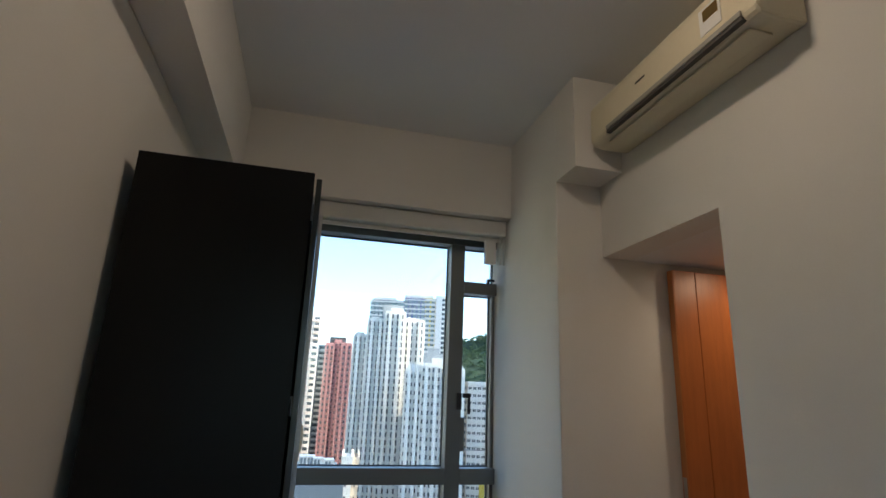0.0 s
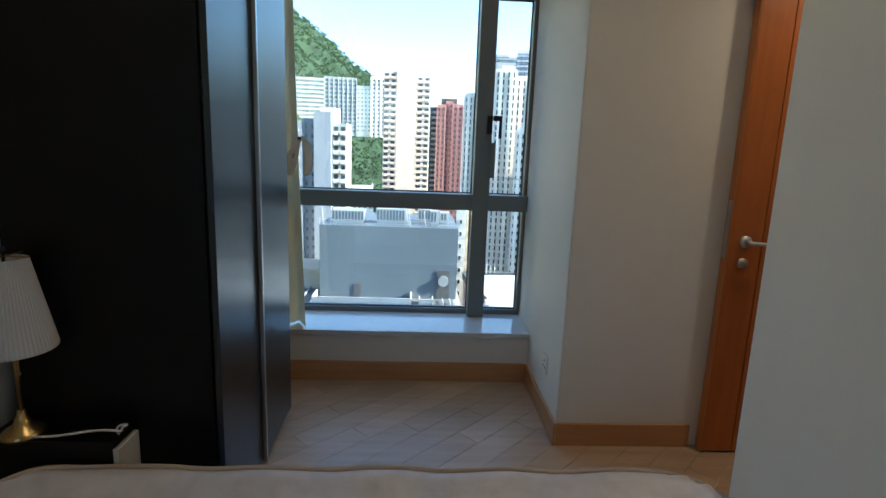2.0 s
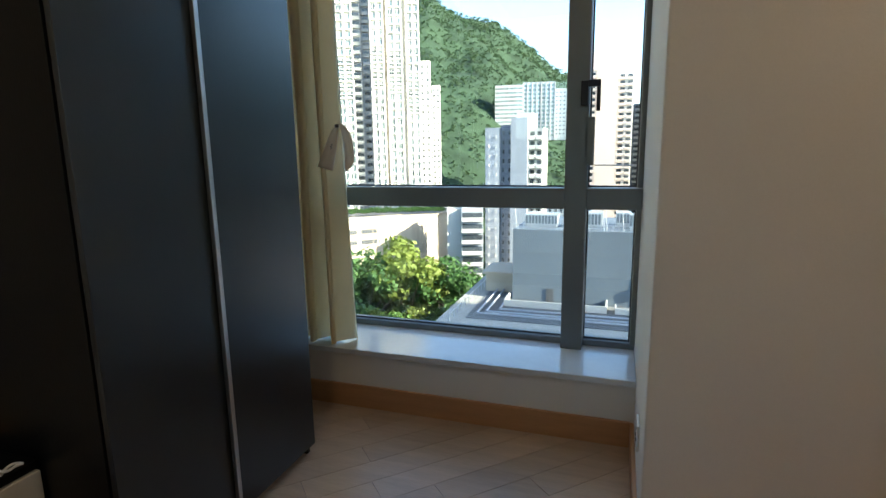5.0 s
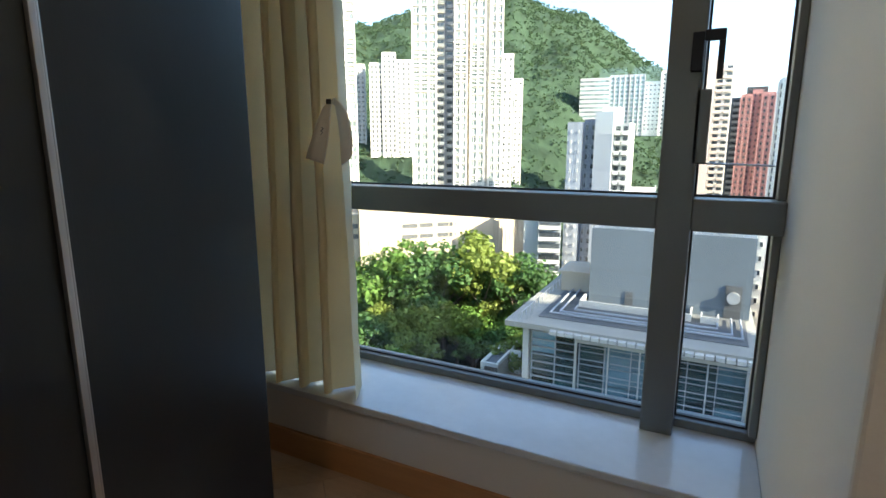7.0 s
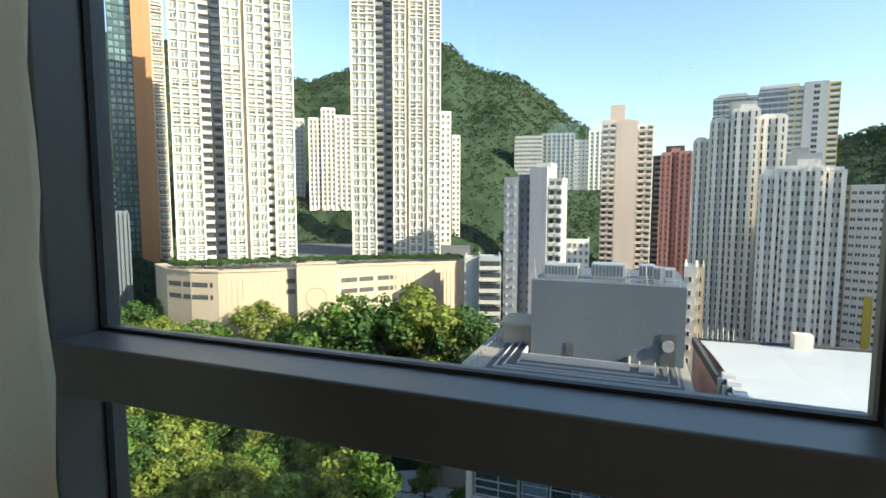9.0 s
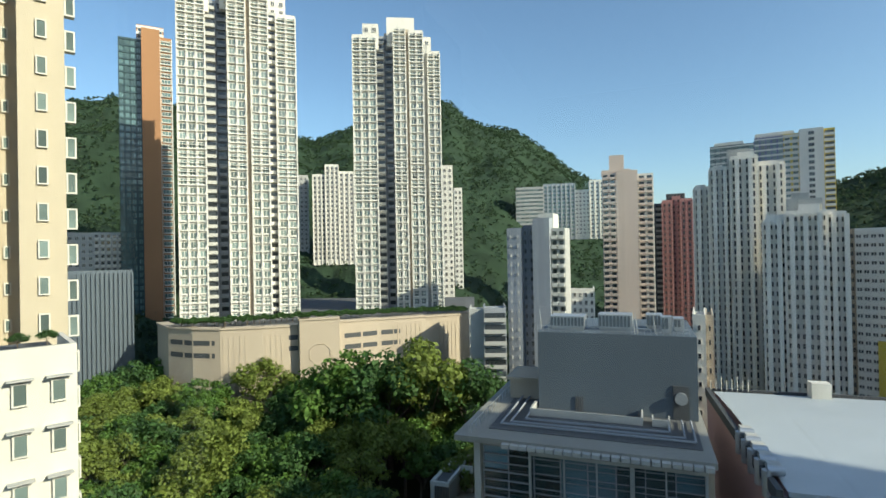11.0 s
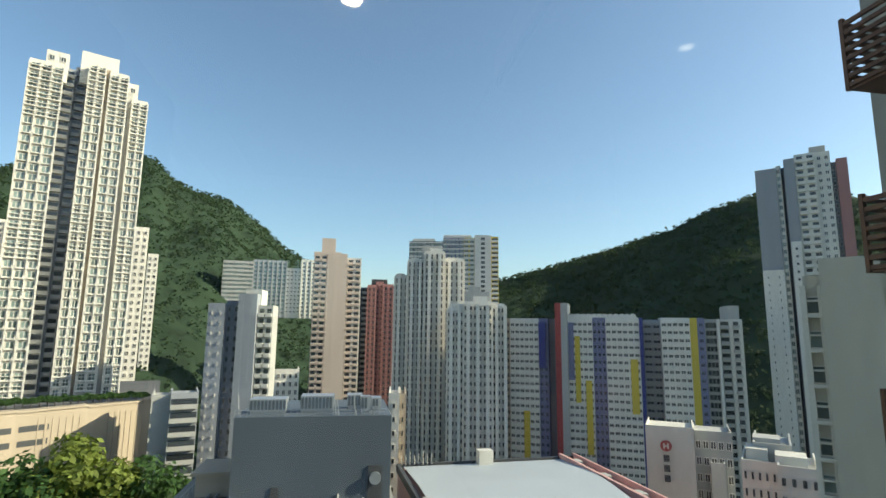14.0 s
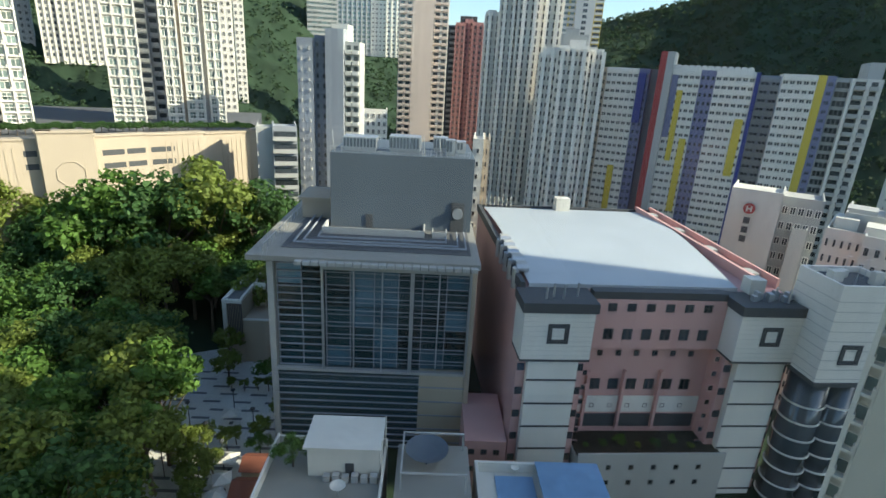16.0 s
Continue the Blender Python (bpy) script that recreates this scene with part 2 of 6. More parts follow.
base_floor = setting("floor", Solid().box(XL - 0.2, YB - 0.1, -0.2, 1.9, 0.3, -0.012), GROUT, "pale oak floor laid in diagonal planks", "floor")

bb = Solid().box(XL, -0.014, 0, -0.014, 0, 0.109)
setting("baseboard", bb, MAPLE, "maple skirting board under the window", "skirting", 0.003)
setting("baseboard_column", Solid().box(-0.014, -0.656, 0, 0, 0, 0.105).box(0, -0.656, 0, 0.60, -0.642, 0.105), MAPLE, "maple skirting board round the column", "skirting", 0.003)
setting("baseboard_right", Solid().box(XR - 0.014, YB, 0, XR, -1.465, 0.105), MAPLE, "maple skirting board along the wall", "skirting", 0.003)

# window: sill, frame, panes
sill = Solid().box(XL, -0.018, 0.262, 0.0, 0.40, 0.288).box(BX, 0.0, 0.262, XL, 0.40, 0.288)
setting("window_sill", sill, STONE, "polished pale stone window sill", "sill", 0.004)
win = root("window_1", pose(-0.75, 0.3, 0.288), "grey aluminium framed window over the city", "window", kind="structure")
WX0, WX1, WZ0, WZ1 = BX, 0.0, 0.288, 2.50
MX0, MX1 = -0.322, -0.228


def frame_bar(name, x0, x1, z0, z1, y0=0.262, y1=0.40, label=""):
    return part(name, Solid().box(x0 + 0.75, y0 - 0.3, z0 - 0.288, x1 + 0.75, y1 - 0.3, z1 - 0.288), ALU, win, label, 0.004)


frame_bar("mullion", MX0, MX1, WZ0, WZ1 - 0.07)
frame_bar("mullion", -1.60, -1.535, WZ0, WZ1 - 0.07)
frame_bar("transom", -1.535, MX0, 0.930, 1.022)
frame_bar("transom", MX1, 0.0, 0.930, 1.022)
frame_bar("transom", BX, -1.60, 0.930, 1.022)
frame_bar("transom", MX1, 0.0, 2.105, 2.185)
frame_bar("head", WX0, WX1, WZ1 - 0.07, WZ1 + 0.07, 0.262)
frame_bar("bottom_rail", WX0, MX0, WZ0, 0.318, 0.33, 0.40)
frame_bar("bottom_rail", MX1, WX1, WZ0, 0.318, 0.33, 0.40)
frame_bar("jamb", -0.022, 0.0, 0.318, 0.930, 0.30)
frame_bar("jamb", -0.022, 0.0, 1.022, 2.105, 0.30)
for x0, x1, z0, z1 in ((-1.535, MX0, 1.022, 2.43), (-1.535, MX0, 0.318, 0.93), (MX1, -0.022, 1.022, 2.105), (MX1, -0.022, 0.318, 0.93), (MX1, 0.0, 2.185, 2.43), (BX, -1.60, 1.022, 2.43), (BX, -1.60, 0.318, 0.93)):
    g = Solid()
    for a, b, c, d in ((x0, x1, z0, z0 + 0.006), (x0, x1, z1 - 0.006, z1), (x0, x0 + 0.006, z0 + 0.006, z1 - 0.006), (x1 - 0.006, x1, z0 + 0.006, z1 - 0.006)):
        g.box(a + 0.75, 0.352 - 0.3, c - 0.288, b + 0.75, 0.365 - 0.3, d - 0.288)
    part("gasket", g, RUBBER, win)
    p = part("pane", Solid().box(x0 + 0.75, GY - 0.3, z0 - 0.288, x1 + 0.75, GY + 0.008 - 0.3, z1 - 0.288), PANE, win)
    p.visible_shadow = False
# casement handle and stay on the small sash
hd = Solid().box(-0.03, -0.012, -0.05, 0.0, 0.02, 0.05).box(0.0, -0.035, 0.022, 0.05, -0.018, 0.05).box(0.034, -0.035, -0.075, 0.05, -0.018, 0.022)
part("casement_handle", hd, DARK, win, "dark metal casement handle", 0.003, at=(0.75 - 0.232, 0.248 - 0.3, 1.415 - 0.288))
part("casement_stay", Solid().box(-0.02, 0, -0.1, 0.018, 0.02, 0.1), ALU, win, "grey metal casement stay", 0.003, at=(0.75 - 0.222, 0.262 - 0.3, 1.22 - 0.288))
part("safety_bar", Solid().tube((MX1 + 0.75, 0.092, 0.83), (0.73, 0.092, 0.825), 0.003), STEEL, win, "thin steel safety bar")
part("top_sash_handle", Solid().box(0, -0.02, 0, 0.05, 0.01, 0.014).box(0.0, -0.02, -0.02, 0.012, 0.01, 0), DARK, win, "dark metal latch", 0.002, at=(0.75 - 0.075, 0.255 - 0.3, 2.195 - 0.288))

# roller blind above the window
blind = root("roller_blind", pose(-0.75, 0.12, 2.44), "white rolled-up roller blind above the window", "blind")
part("cassette", Solid().box(-0.50, -0.06, 0.02, 0.74, 0.08, 0.128), BLIND, blind, bevel=0.012)
part("bottom_bar", Solid().box(-0.49, -0.012, -0.008, 0.73, 0.004, 0.018), BLIND, blind, bevel=0.003)
part("chain", Solid().tube((0.70, -0.05, -0.17), (0.70, -0.05, 0.02), 0.004).tube((0.725, -0.05, -0.17), (0.725, -0.05, 0.02), 0.004), PLASTIC, blind, "white bead chain")
part("chain_bracket", Solid().box(0.61, -0.03, -0.16, 0.68, 0.01, 0.0), PLASTIC, blind, "small white bracket", 0.004)

# double wall socket on the column
sk = root("wall_socket", pose(0, -0.40, 0.28), "white plastic double wall socket on the column", "socket")
part("plate", Solid().box(-0.009, -0.043, -0.043, -0.001, 0.043, 0.043), PLASTIC, sk, bevel=0.002)
for y, z in ((0.0, 0.014), (-0.016, -0.015), (0.016, -0.015)):
    part("slot", Solid().box(-0.011, y - 0.004, z - 0.005, -0.0085, y + 0.004, z + 0.005), INK, sk)

# open door in the recess
dr = root("door_1", pose(0.637, -0.70, 0.01), "cherry veneered door standing open in the recess", "door", kind="structure")
leaf = part("leaf", Solid().box(0.0, 0, 0, 0.135, 0.044, 2.128).box(0.139, 0.001, 0, 0.9, 0.044, 2.128).box(0.135, 0.006, 0, 0.139, 0.044, 2.128), CHERRY, dr, bevel=0.002)
part("edge_band", Solid().box(-0.004, 0.002, 0, 0.0, 0.042, 2.126), CHERRY_EDGE, dr, "lighter lipping of the door")
part("lock_plate", Solid().box(-0.007, 0.010, 0.86, -0.004, 0.034, 1.10), STEEL, dr, "steel lock plate", 0.001)
part("door_handle", Solid().tube((0.062, 0, 0.935), (0.062, -0.012, 0.935), 0.025, n=20).tube((0.062, -0.012, 0.935), (0.062, -0.045, 0.935), 0.009).tube((0.062, -0.045, 0.935), (0.165, -0.05, 0.93), 0.009, 0.007), STEEL, dr, "polished steel lever handle", smooth=True)
part("lock_rose", Solid().tube((0.062, 0, 0.845), (0.062, -0.01, 0.845), 0.022, n=20), STEEL, dr, "round steel thumb-turn plate", smooth=True)

# ---- wardrobe ----
wd = root("wardrobe", pose(-1.5, -0.83, 0), "tall black-brown wooden wardrobe with two hinged doors", "wardrobe")
WF, WN, WE, WT = 0.265, -0.425, 0.415, 2.19
part("side_panel", Solid().box(-0.300, WN, 0, WF, WN + 0.018, WT), BLACKWOOD, wd, bevel=0.001)
part("side_panel", Solid().box(-0.300, WE - 0.018, 0, WF, WE, WT), BLACKWOOD, wd, bevel=0.001)
part("top_panel", Solid().box(-0.300, WN + 0.018, WT - 0.018, WF - 0.002, WE - 0.018, WT - 0.001), BLACKWOOD, wd)
part("back_panel", Solid().box(-0.300, WN + 0.018, 0.06, -0.292, WE - 0.018, WT - 0.018), BLACKWOOD, wd)
part("bottom_panel", Solid().box(-0.292, WN + 0.018, 0.06, WF - 0.002, WE - 0.018, 0.078), BLACKWOOD, wd)
part("plinth", Solid().box(WF - 0.05, WN + 0.018, 0, WF - 0.034, WE - 0.018, 0.06), BLACKWOOD, wd)
for y0, y1 in ((WN + 0.001, -0.034), (-0.030, WE - 0.001)):
    d = part("door", Solid().box(WF + 0.008, y0, 0.045, WF + 0.027, y1, WT - 0.02), DOORWOOD, wd, bevel=0.0015)
    for z in (0.25, 0.8, 1.4, 2.05):
        part("hinge", Solid().tube((WF + 0.004, y0 + 0.02 if y0 < -0.1 else y1 - 0.02, z - 0.03), (WF + 0.004, y0 + 0.02 if y0 < -0.1 else y1 - 0.02, z + 0.03), 0.004), STEEL, d)
    if y0 < -0.1:
        part("edge_pull", Solid().box(WF + 0.010, -0.034, 0.06, WF + 0.044, -0.030, WT - 0.03).box(WF + 0.030, -0.046, 0.06, WF + 0.044, -0.034, WT - 0.03), STEEL, d, "full-height brushed steel edge pull", 0.001)

# ---- curtain ----
cu = root("curtain", pose(-1.688, 0.118, 0.294), "gathered tan fabric curtain hanging beside the window", "curtain")
cs = Solid()
NC, NR = 150, 36
for r in range(NR + 1):
    h = r / NR
    z = 2.21 * h + 0.0
    for c in range(NC + 1):
        u = c / NC
        q = u + 0.045 * noise.noise((u * 2.7, h * 0.8, 0.3)) + 0.016 * math.sin(2.6 * h + 5 * u)
        ph = 5.2 * q + 0.15
        lobe = abs(math.sin(math.pi * ph)) ** 0.85
        deep = (0.125 + 0.04 * noise.noise((math.floor(ph) * 1.7, h * 0.7, 2.0)) + 0.022 * (1 - h) ** 2)
        x = -0.125 + 0.53 * u + 0.045 * (u - 0.35) * (1 - h) ** 3 + 0.030 * math.sin(math.pi * 2 * ph) + 0.010 * noise.noise((ph * 1.3, h * 2.2, 9))
        y = 0.016 - deep * lobe - 0.012 * (1 - h) + 0.010 * noise.noise((u * 9, h * 3.4, 4)) + 0.004 * noise.noise((u * 24, h * 9, 6))
        cs.v.append((x, y, z + (0.006 * math.sin(u * 31) + 0.006 if r == 0 else 0)))
for r in range(NR):
    for c in range(NC):
        k = r * (NC + 1) + c
        cs.f.append((k, k + 1, k + NC + 2, k + NC + 1))
        cs.m.append(0)
co = part("drape", cs, TAN, cu, smooth=True)
part("hem", Solid().box(-0.14, -0.10, 2.20, 0.33, 0.02, 2.26), TAN, cu, bevel=0.01)
# curtain band, hung over a hook on the curtain's edge
tb = root("curtain_tieback", pose(-1.245, -0.05, 1.312) @ Matrix.Diagonal((0.72, 1, 0.94, 1)), "cream fabric curtain tieback hanging from a hook", "tieback")
def ribbon(line):
    """A cloth strip: centre x, y, z and width along its length."""
    r = Solid()
    n = len(line)
    for i in range(4 * (n - 1) + 1):
        k = min(i // 4, n - 2)
        q = i / 4 - k
        x, y, z, w, tl = (a + (b - a) * q for a, b in zip(line[k], line[k + 1]))
        for m in (-1, -0.33, 0.33, 1):
            r.v.append((x + m * w / 2, y + 0.004 * (1 - m * m), z + m * tl))
    for i in range(4 * (n - 1)):
        for m in range(3):
            a = 4 * i + m
            r.f.append((a, a + 1, a + 5, a + 4))
            r.m.append(0)
    return r


for line in ([(0.026, -0.022, -0.008, 0.034, 0.006), (0.008, -0.026, -0.03, 0.05, 0.004), (-0.012, -0.028, -0.075, 0.068, 0.0), (-0.032, -0.026, -0.12, 0.082, -0.004), (-0.056, -0.024, -0.165, 0.092, -0.008), (-0.078, -0.02, -0.203, 0.098, -0.010)],
             [(0.024, -0.020, -0.006, 0.04, 0.006), (0.045, -0.016, -0.016, 0.05, -0.004), (0.062, -0.008, -0.036, 0.062, -0.012), (0.067, 0.0, -0.08, 0.066, -0.008), (0.068, 0.006, -0.13, 0.066, -0.004), (0.064, 0.010, -0.18, 0.062, 0.004), (0.058, 0.012, -0.205, 0.05, 0.012)]):
    tp = part("band", ribbon(line), CREAM, tb, smooth=True)
    tp.modifiers.new("thick", 'SOLIDIFY').thickness = 0.003
part("hook_patch", Solid().box(0.012, -0.036, -0.022, 0.034, -0.030, -0.006), INK, tb, "dark fastening patch", 0.002)
zig = [(-0.030, -0.118), (-0.016, -0.110), (-0.028, -0.105), (-0.012, -0.097), (-0.024, -0.094)]
mk = Solid()
for (xa, za), (xb, zb) in zip(zig, zig[1:]):
    mk.tube((xa, -0.0305, za), (xb, -0.0305, zb), 0.0011, n=6)
part("stitched_mark", mk, INK, tb, "small dark stitched zigzag mark")

# ---- air conditioner ----
ac = root("air_conditioner", pose(XR, -1.42, 2.652), "yellowed white split air conditioner on the wall", "air conditioner")
prof = [(0, 0), (-0.13, -0.004), (-0.185, 0.006), (-0.205, 0.03), (-0.203, 0.20), (-0.165, 0.25), (0, 0.258)]
sa = Solid()
LY = 0.51
for s in (-1, 1):
    for x, z in prof:
        sa.v.append((x, s * LY, z))
n7 = len(prof)
for i in range(n7):
    j = (i + 1) % n7
    sa.f.append((i, j, n7 + j, n7 + i))
    sa.m.append(0)
sa.f += [tuple(reversed(range(n7))), tuple(range(n7, 2 * n7))]
sa.m += [0, 0]
part("casing", sa, ACBODY, ac, bevel=0.014)
part("air_vane", Solid().box(-0.211, -0.45, 0.024, -0.19, 0.36, 0.046), ACGREY, ac, "grey louvre blade", 0.003)
part("air_slot", Solid().box(-0.207, -0.45, 0.010, -0.185, 0.36, 0.0225), INK, ac, "dark air slot under the blade")
part("lower_flap", Solid().box(-0.168, -0.44, -0.012, -0.075, 0.40, -0.003), ACBODY, ac, bevel=0.003)
part("maker_badge", Solid().box(-0.2075, 0.06, 0.125, -0.20, 0.125, 0.131), INK, ac, "small dark badge")
part("energy_label", Solid().box(-0.2072, -0.37, 0.07, -0.20, -0.27, 0.175), PLASTIC, ac, "pale energy label")
part("label_bar", Solid().box(-0.2085, -0.36, 0.12, -0.2073, -0.29, 0.165), BRASS, ac, "yellow printed bar")
for y in (0.36, -0.36):
    part("screw_cap", Solid().tube((-0.1, y, -0.008), (-0.1, y, -0.001), 0.01), INK, ac)

# ---- bed, nightstand, lamp ----
bed = root("bed", pose(-0.7, -2.9, 0), "low bed with a bare pale damask mattress", "bed")
part("bed_base", Solid().box(-0.98, -1.3, 0.07, 0.86, 1.42, 0.19), BLACKWOOD, bed, bevel=0.01)
for x in (-0.9, 0.78):
    for y in (-1.2, 1.2):
        part("leg", Solid().box(x - 0.03, y - 0.03, 0, x + 0.03, y + 0.03, 0.07), BLACKWOOD, bed)
ms = Solid()
NX, NY = 80, 110
X0, X1, Y0, Y1 = -1.04, 0.93, -1.36, 1.51
for r in range(NY + 1):
    for c in range(NX + 1):
        u, v = c / NX, r / NY
        x, y = X0 + (X1 - X0) * u, Y0 + (Y1 - Y0) * v
        e = min(u * (X1 - X0), (1 - u) * (X1 - X0), v * (Y1 - Y0), (1 - v) * (Y1 - Y0))
        q = abs(math.sin(math.pi * (x + y) / 0.34)) * abs(math.sin(math.pi * (x - y) / 0.34))
        z = 0.383 - 0.03 * math.exp(-e / 0.03) + 0.010 * q ** 0.5 + 0.004 * noise.noise((x * 9, y * 9, 1))
        z -= 0.048 * min(1, max(0, (e - 0.015) / 0.08))
        cu_ = 0.16
        dx, dy = max(0, abs(x - (X0 + X1) / 2) - (X1 - X0) / 2 + cu_), max(0, abs(y - (Y0 + Y1) / 2) - (Y1 - Y0) / 2 + cu_)
        d = math.hypot(dx, dy)
        if d > cu_:
            x -= math.copysign(dx * (1 - cu_ / d), x - (X0 + X1) / 2)
            y -= math.copysign(dy * (1 - cu_ / d), y - (Y0 + Y1) / 2)
        ms.v.append((x, y, z))
for r in range(NY):
    for c in range(NX):
        k = r * (NX + 1) + c
        ms.f.append((k, k + 1, k + NX + 2, k + NX + 1))
        ms.m.append(0)
rim = [c for c in range(NX + 1)] + [r * (NX + 1) + NX for r in range(1, NY + 1)] + [NY * (NX + 1) + c for c in range(NX - 1, -1, -1)] + [r * (NX + 1) for r in range(NY - 1, 0, -1)]
k0 = len(ms.v)
ms.v += [(ms.v[i][0], ms.v[i][1], 0.192) for i in rim]
for a in range(len(rim)):
    b = (a + 1) % len(rim)
    ms.f.append((rim[b], rim[a], k0 + a, k0 + b))
    ms.m.append(0)
mt = part("mattress", ms, DAMASK, bed, "pale damask mattress", smooth=True)
pipe = bpy.data.curves.new("piping", 'CURVE')
pipe.dimensions, pipe.bevel_depth, pipe.bevel_resolution = '3D', 0.008, 2
pipe.materials.append(PIPING)
ring = pipe.splines.new('POLY')
step = rim[::2]
ring.points.add(len(step) - 1)
for q, k in zip(ring.points, step):
    q.co = (ms.v[k][0], ms.v[k][1], ms.v[k][2] + 0.004, 1)
ring.use_cyclic_u = True
pp = new("piping", pipe)
pp.parent = mt
pp["label"] = "tan piped edge"

ns = root("nightstand", pose(-1.645, -1.315, 0), "narrow black nightstand with a cream drawer front", "nightstand")
part("body", Solid().box(-0.17, -0.055, 0, 0.17, 0.055, 0.41), BLACKWOOD, ns, bevel=0.002)
part("top", Solid().box(-0.18, -0.06, 0.41, 0.18, 0.058, 0.43), BLACKWOOD, ns, bevel=0.002)
for z0, z1 in ((0.05, 0.22), (0.228, 0.405)):
    part("drawer", Solid().box(0.171, -0.054, z0, 0.188, 0.054, z1), CREAMWOOD, ns, "cream drawer front", 0.002)

lp = root("table_lamp", pose(-1.735, -1.335, 0.43), "brass table lamp with a pleated white shade", "lamp")
part("base", Solid().lathe([(0.001, 0), (0.054, 0), (0.055, 0.008), (0.045, 0.018), (0.025, 0.03), (0.012, 0.06), (0.010, 0.075), (0.001, 0.075)], 32), BRASS, lp, "turned brass base", smooth=True)
part("stem", Solid().tube((0, 0, 0.07), (0, 0, 0.42), 0.006, n=14), BRASS, lp, smooth=True)
sh = Solid()
NS = 120
for r, z in ((0.102, 0.255), (0.103, 0.262), (0.055, 0.505), (0.054, 0.51)):
    sh.v += [((r + 0.0012 * (-1) ** i) * math.cos(2 * math.pi * i / NS), (r + 0.0012 * (-1) ** i) * math.sin(2 * math.pi * i / NS), z) for i in range(NS)]
for s in range(3):
    for i in range(NS):
        j = (i + 1) % NS
        sh.f.append((s * NS + i, s * NS + j, (s + 1) * NS + j, (s + 1) * NS + i))
        sh.m.append(0)
so2 = part("shade", sh, SHADE, lp, "pleated white fabric shade")
so2.modifiers.new("thick", 'SOLIDIFY').thickness = 0.0015
part("finial", Solid().lathe([(0.001, 0.5), (0.004, 0.5), (0.004, 0.52), (0.009, 0.528), (0.006, 0.54), (0.001, 0.543)], 16), DARK, lp, smooth=True)
part("shade_holder", Solid().tube((-0.068, 0, 0.515), (0.068, 0, 0.515), 0.002).tube((0, -0.068, 0.515), (0, 0.068, 0.515), 0.002).tube((0, 0, 0.42), (0, 0, 0.515), 0.004), BRASS, lp)
part("pull_chain", Solid().tube((0.03, -0.03, 0.20), (0.03, -0.03, 0.30), 0.0015).tube((0.03, -0.03, 0.192), (0.03, -0.03, 0.2), 0.004), BRASS, lp)
cable = bpy.data.curves.new("charging_cable", 'CURVE')
cable.dimensions, cable.bevel_depth = '3D', 0.0035
cable.materials.append(PLASTIC)
sp = cable.splines.new('NURBS')
pts = [(-1.77, -1.35, 0.434), (-1.72, -1.365, 0.436), (-1.62, -1.366, 0.44), (-1.56, -1.36, 0.452), (-1.50, -1.35, 0.455), (-1.46, -1.33, 0.436), (-1.49, -1.30, 0.434), (-1.46, -1.28, 0.436), (-1.51, -1.30, 0.438), (-1.47, -1.34, 0.436)]
sp.points.add(len(pts) - 1)
for q, p in zip(sp.points, pts):
    q.co = (*p, 1)
sp.use_endpoint_u = True
tagged(new("charging_cable", cable), "thin white charging cable lying on the nightstand", "cable")

# warm ceiling lamp
cl = root("ceiling_light", pose(-0.67, -1.9, H), "small round warm ceiling light", "ceiling light")
part("rim", Solid().lathe([(0.001, 0), (0.075, 0), (0.075, -0.015), (0.062, -0.015), (0.062, -0.008)], 40), PLASTIC, cl, smooth=True)
part("diffuser", Solid().lathe([(0.061, -0.012), (0.05, -0.035), (0.03, -0.046), (0.001, -0.05)], 40), LAMPGLOW, cl, "glowing warm white diffuser", smooth=True)
dl = root("downlight", pose(1.05, -1.05, 2.18), "small warm recessed downlight", "downlight")
part("trim_ring", Solid().lathe([(0.06, 0.0), (0.06, -0.006), (0.045, -0.006), (0.045, 0.0)], 30), PLASTIC, dl, smooth=True)
part("bulb", Solid().lathe([(0.044, -0.003), (0.03, -0.004), (0.001, -0.005)], 24), glow("warm_bulb", (1.0, 0.72, 0.46), 45.0), dl, smooth=True)

# oak planks, laid diagonally
PL, PW = 0.92, 0.122
rs = random.Random(5)
for i in range(-14, 16):
    off = rs.random() * PL
    for j in range(-4, 5):
        s = bmesh.new()
        a0, a1, w0, w1 = j * PL + off + 0.0008, (j + 1) * PL + off - 0.0008, i * PW + 0.0008, (i + 1) * PW - 0.0008
        c45 = math.sqrt(0.5)
        vs = []
        for z in (-0.011, 0.0):
            for a, w in ((a0, w0), (a1, w0), (a1, w1), (a0, w1)):
                vs.append(s.verts.new((-0.5 + (a + w) * c45, -0.8 + (a - w) * c45, z)))
        for f in ((0, 1, 2, 3), (7, 6, 5, 4), (4, 5, 1, 0), (5, 6, 2, 1), (6, 7, 3, 2), (7, 4, 0, 3)):
            s.faces.new([vs[q] for q in f])
        for co_, no in (((XL, 0, 0), (-1, 0, 0)), ((1.69, 0, 0), (1, 0, 0)), ((0, -2.4, 0), (0, -1, 0)), ((0, -0.001, 0), (0, 1, 0))):
            g = bmesh.ops.bisect_plane(s, geom=s.verts[:] + s.edges[:] + s.faces[:], plane_co=co_, plane_no=no, clear_outer=True)
            if s.verts:
                bmesh.ops.holes_fill(s, edges=[e for e in s.edges if e.is_boundary], sides=0)
        if len(s.faces) >= 4:
            me = bpy.data.meshes.new("plank")
            bmesh.ops.recalc_face_normals(s, faces=s.faces[:])
            s.to_mesh(me)
            me.materials.append(OAK)
            ob = new("plank", me)
            ob.parent = base_floor
        s.free()
setting("floor_rest", Solid().box(XL, YB, -0.011, XR, -2.402, 0.0), OAK, "pale oak floor under the bed", "floor")

OAK.node_tree.nodes["Mapping"].inputs["Rotation"].default_value = (0, 0, radians(45))

